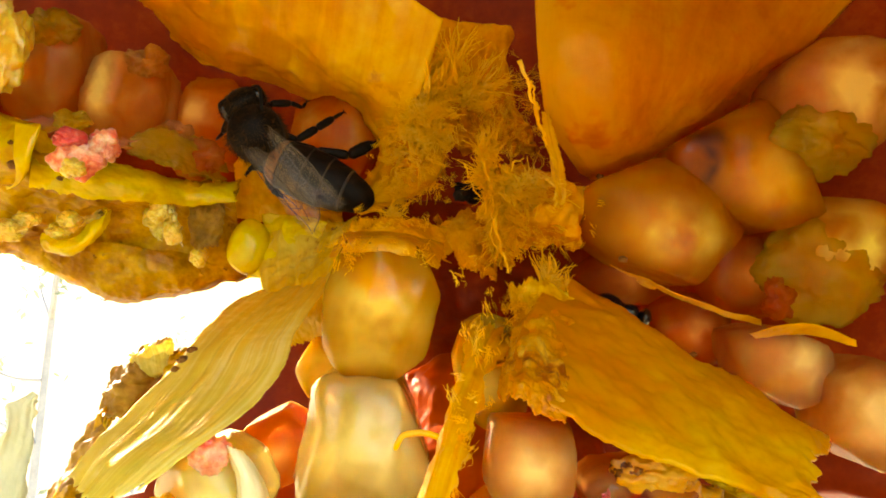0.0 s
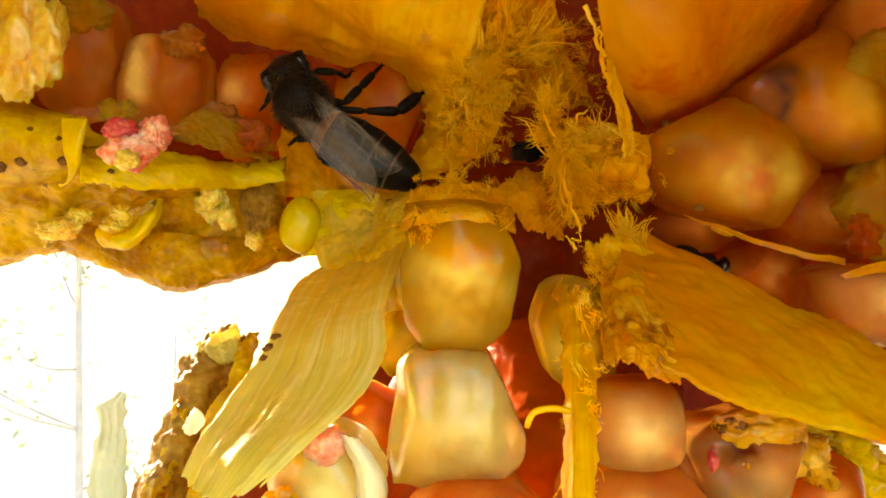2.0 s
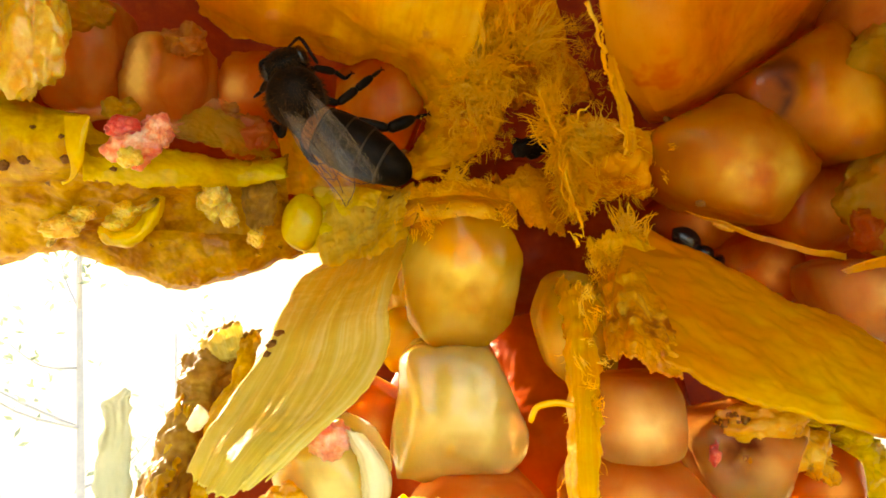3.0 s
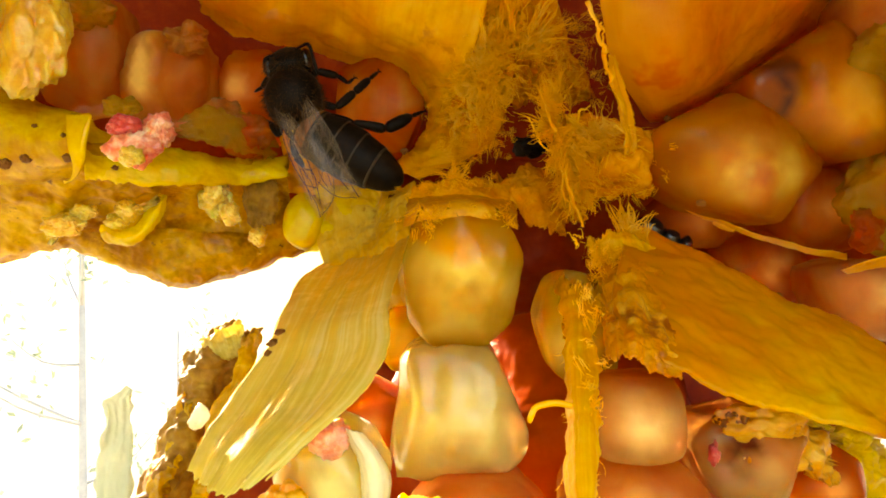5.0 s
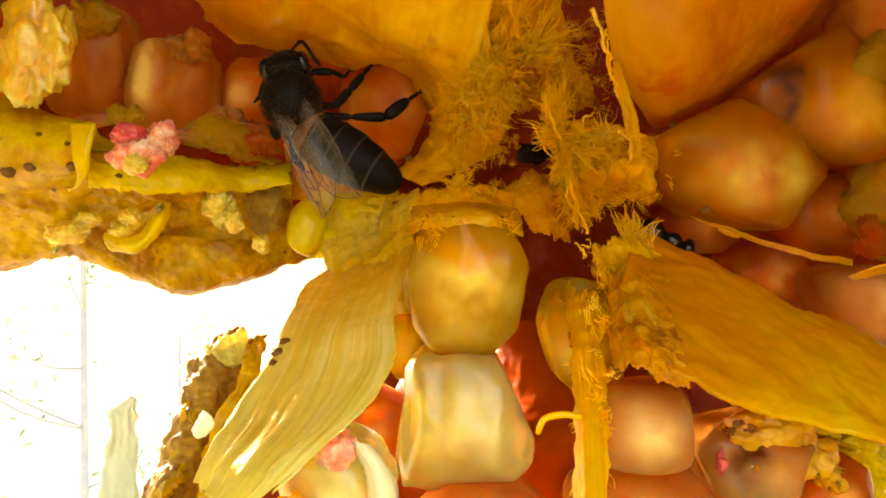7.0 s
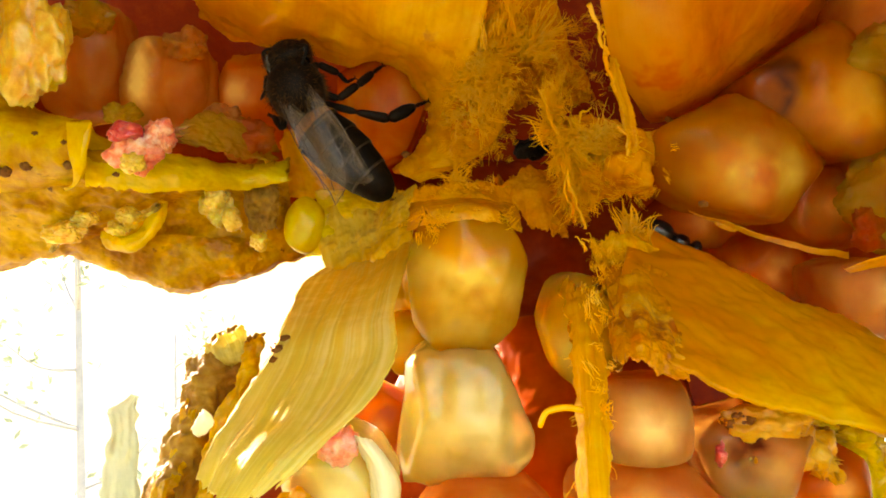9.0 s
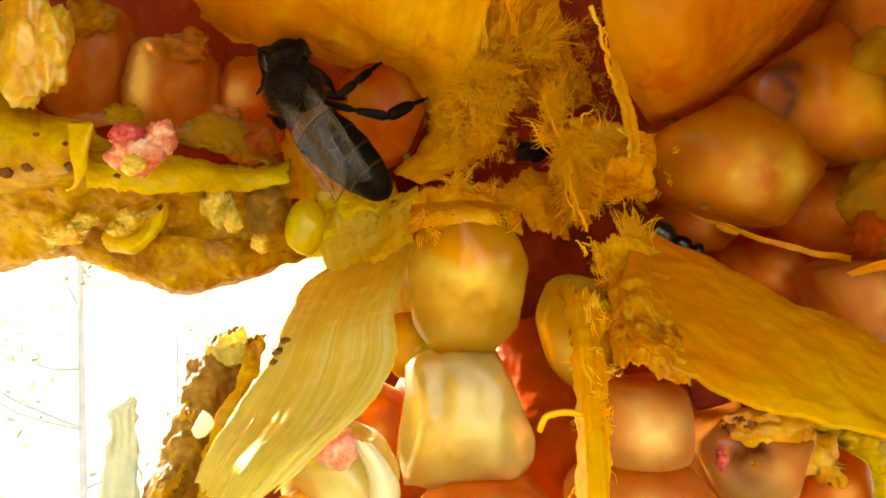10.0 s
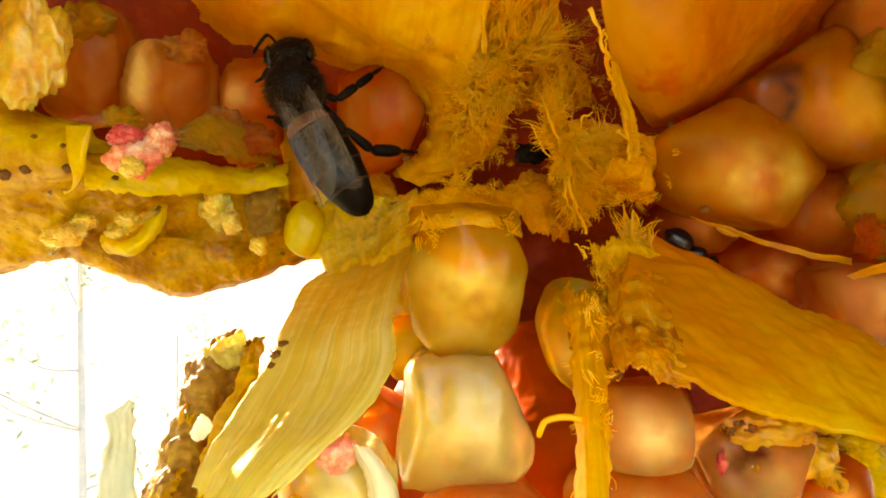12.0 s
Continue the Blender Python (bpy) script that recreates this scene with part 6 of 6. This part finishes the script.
bm = bmesh.new()
bmesh.ops.create_grid(bm, x_segments=100, y_segments=200, size=400)
for q in bm.verts:
    q.co.z = fall(q.co.y) + 0.25 * fbm((q.co.x / 30, q.co.y / 30, 0))
me = bpy.data.meshes.new("ground")
bm.to_mesh(me)
bm.free()
me.materials.append(GRASS)
tagged(new("ground", me), "pale dry grassy ground under the trees", "ground", kind="structure")


def leaf_blade():
    """A broad leaf that hangs just outside the hole."""
    verts, faces, n, m = [], [], 24, 9
    for i in range(n):
        t = i / (n - 1)
        w = 22 * math.sin(math.pi * min(1, 0.03 + 0.97 * t)) ** 0.8
        for j in range(m):
            q = 2 * j / (m - 1) - 1
            verts.append((q * w * MM, (3.0 * q * q - 4 * t * t + 0.5 * math.sin(9 * t + 3 * q)) * MM, (70 * t - 35) * MM))
    for i in range(n - 1):
        for j in range(m - 1):
            a = i * m + j
            faces.append([a, a + 1, a + m + 1, a + m])
    me = mesh_of("leaf", verts, faces, LEAF)
    ob = tagged(new("leaf", me), "bright green leaf lit from behind outside the hole", "leaf")
    md = ob.modifiers.new("thickness", "SOLIDIFY")
    md.thickness = 0.0004
    v, f = tube([(0, (0.4 - 4 * t * t) * MM, (70 * t - 35) * MM) for t in np.linspace(0, 1, 10)], [0.0006] * 6 + [0.0004] * 4, 6)
    child("midrib", mesh_of("midrib", v, f, LEAF), ob)
    v, f = tube(catmull([(0, -3.6, 35), (6, -8, 44), (20, -20, 50), (34, -32, 46)], 14) * MM, [0.0008] * 14, 6)
    child("petiole", mesh_of("petiole", v, f, LEAF), ob, "thin stalk that holds the leaf")
    return ob


leaf = leaf_blade()
leaf.matrix_world = Matrix.Translation(world_mm((-68.70, 62.00, -4.70))) @ pose(0, 0, 0, 0, 8, 10)


def tree(at, height, seed, lean=0.0):
    """A slender tree: tapered trunk, limbs and many small leaves."""
    r = random.Random(seed)
    ob = tagged(new("tree"), "slender pale tree against the bright sky", "tree", "trees outside")
    ob.location = (at[0], at[1], fall(at[1]) - 0.2)
    c = catmull([(0, 0, -0.1), (0.04 + lean * 0.3, 0, height * 0.3), (lean * 0.7, 0.05, height * 0.65), (lean, 0, height)], 18)
    verts, faces = tube(c, list(np.linspace(0.06, 0.015, 18)), 10)
    tips = []
    for k in range(16):
        p = c[r.randrange(3, 17)]
        a = r.uniform(0, 6.28)
        n = r.uniform(0.6, 1.5)
        d = np.array([math.cos(a), math.sin(a), r.uniform(0.2, 0.9)])
        pts = catmull([p, p + d * n * 0.5, p + d * n + np.array([0, 0, 0.25])], 7)
        v, f = tube(pts, list(np.linspace(0.018, 0.005, 7)), 6)
        base = len(verts)
        verts += v
        faces += [[base + i for i in q] for q in f]
        tips += [pts[3], pts[4], pts[5], pts[6]]
    child("trunk", mesh_of("trunk", verts, faces, BARK), ob, "pale trunk with thin limbs")
    lv, lf = [], []
    for p in tips:
        for _ in range(12):
            o = p + np.array([r.gauss(0, 0.16), r.gauss(0, 0.16), r.gauss(0, 0.14)])
            a, b = np.array([r.gauss(0, 1), r.gauss(0, 1), r.gauss(0, 1)]), np.array([r.gauss(0, 1), r.gauss(0, 1), r.gauss(0, 1)])
            a, b = a / np.linalg.norm(a) * 0.05, b / np.linalg.norm(b) * 0.025
            base = len(lv)
            lv += [o - a, o + b, o + a, o - b]
            lf.append([base, base + 1, base + 2, base + 3])
    tagged(child("crown", mesh_of("crown", lv, lf, FAR_LEAF), ob, "loose green leaves"), kind="stuff")
    return ob


tree((-3.42, 6.0), 9.0, 3)
tree((-3.5, 8.2), 6.8, 4, 0.1)
tree((-7.5, 9.0), 11.0, 5)
tree((4.5, 8.0), 11.0, 6)


def motions():
    def lying(x, y, z, turn, pitch=0.0, roll=0.0):
        """A creature at that place in mm, its back to the viewer, its head up and turned by turn degrees."""
        return pose(x * MM, y * MM, EYE + z * MM, 90, 0, 0) @ pose(0, 0, 0, pitch, roll, turn)

    steps = [(0.0, -9.21, 42.80, 9.70, 32, 39),
             (0.3, -8.73, 42.80, 9.61, 33, 33),
             (0.5, -8.34, 42.80, 9.90, 31, 27),
             (0.7, -8.53, 42.80, 10.11, 32, 25),
             (1.0, -8.31, 42.80, 10.07, 29, 25),
             (1.5, -8.96, 42.80, 10.30, 27, 31),
             (2.0, -9.26, 42.80, 10.06, 32, 29),
             (2.3, -8.76, 42.80, 10.48, 21, 33),
             (2.5, -8.83, 42.80, 10.35, 20, 35),
             (3.0, -9.78, 42.80, 10.26, 22, 40),
             (4.8, -9.97, 42.80, 10.01, 11, 51),
             (5.5, -9.94, 42.80, 10.51, 11, 43),
             (6.0, -9.87, 42.80, 10.37, 8, 46),
             (6.5, -9.88, 42.80, 10.05, 8, 49),
             (7.0, -10.37, 42.80, 10.40, 13, 47),
             (8.8, -9.87, 42.80, 10.96, 16, 31),
             (9.5, -9.82, 42.80, 10.99, 16, 29),
             (10.0, -10.05, 42.80, 11.13, 17, 29),
             (10.7, -9.89, 42.80, 11.39, 11, 29),
             (11.0, -9.68, 42.80, 11.41, 10, 26),
             (11.5, -9.82, 42.80, 11.22, 9, 29),
             (12.0, -9.94, 42.80, 11.29, 11, 22)]
    walk(bee, [(t, lying(x, y, z, turn, 4)) for t, x, y, z, turn, bend in steps])
    walk(abdomen, [(t, pose(0, -1.9 * MM, -0.3 * MM, -4, 0, bend)) for t, x, y, z, turn, bend in steps])

    def swing(leg, rows):
        at = Vector(leg.location)
        walk(leg, [(t, pose(*at, 0, 0, a)) for t, a in rows])
    swing(leg_rh, [(0.0, -23), (0.5, -25), (1.5, -28), (2.3, -13), (2.6, -20), (3.0, -24), (5.5, -4), (7.0, 1), (8.8, -14), (10.5, -14), (10.9, -39), (12.0, -38)])
    swing(leg_rm, [(0.0, -31), (1.5, -24), (2.6, -22), (5.5, -4), (7.0, -1), (8.8, -16), (12.0, -12)])
    swing(leg_rf, [(0.0, -7), (1.5, -18), (2.6, -14), (3.0, -16), (5.5, -4), (7.0, 3), (8.8, -24), (9.5, -32), (10.5, -74), (12.0, -78)])
    swing(leg_lf, [(0.0, -29), (2.0, -32), (5.5, -24), (9.5, -2), (10.5, -28), (11.0, -30), (12.0, -28)])
    swing(leg_lm, [(0.0, 41), (2.0, 28), (2.5, -22), (5.5, -4), (8.8, -10), (12.0, 10)])
    swing(feelers[0], [(0.0, -60), (2.2, -55), (2.5, -38), (3.0, -26), (5.5, -34), (6.5, -22), (7.0, -16), (8.8, -70), (12.0, -80)])
    swing(feelers[1], [(0.0, 60), (5.5, 60), (9.5, 50), (10.7, 10), (11.0, -10), (11.5, -50), (12.0, -6)])

    walk(ant, [(0.0, lying(*(17.67, 45.00, -0.44), -105)), (1.5, lying(*(18.06, 45.00, -0.61), -105)), (2.3, lying(*(18.17, 45.00, -0.34), -105)), (3.0, lying(*(17.95, 45.00, 0.04), -128)), (4.8, lying(*(15.57, 45.00, 0.99), -116)),
               (5.5, lying(*(15.42, 45.00, 0.99), -114)), (7.0, lying(*(15.28, 45.00, 1.20), -116)), (9.0, lying(*(16.04, 45.00, 0.74), -118)), (10.5, lying(*(16.09, 45.00, 0.80), -120)), (12.0, lying(*(17.19, 45.00, 0.29), -128))])


motions()
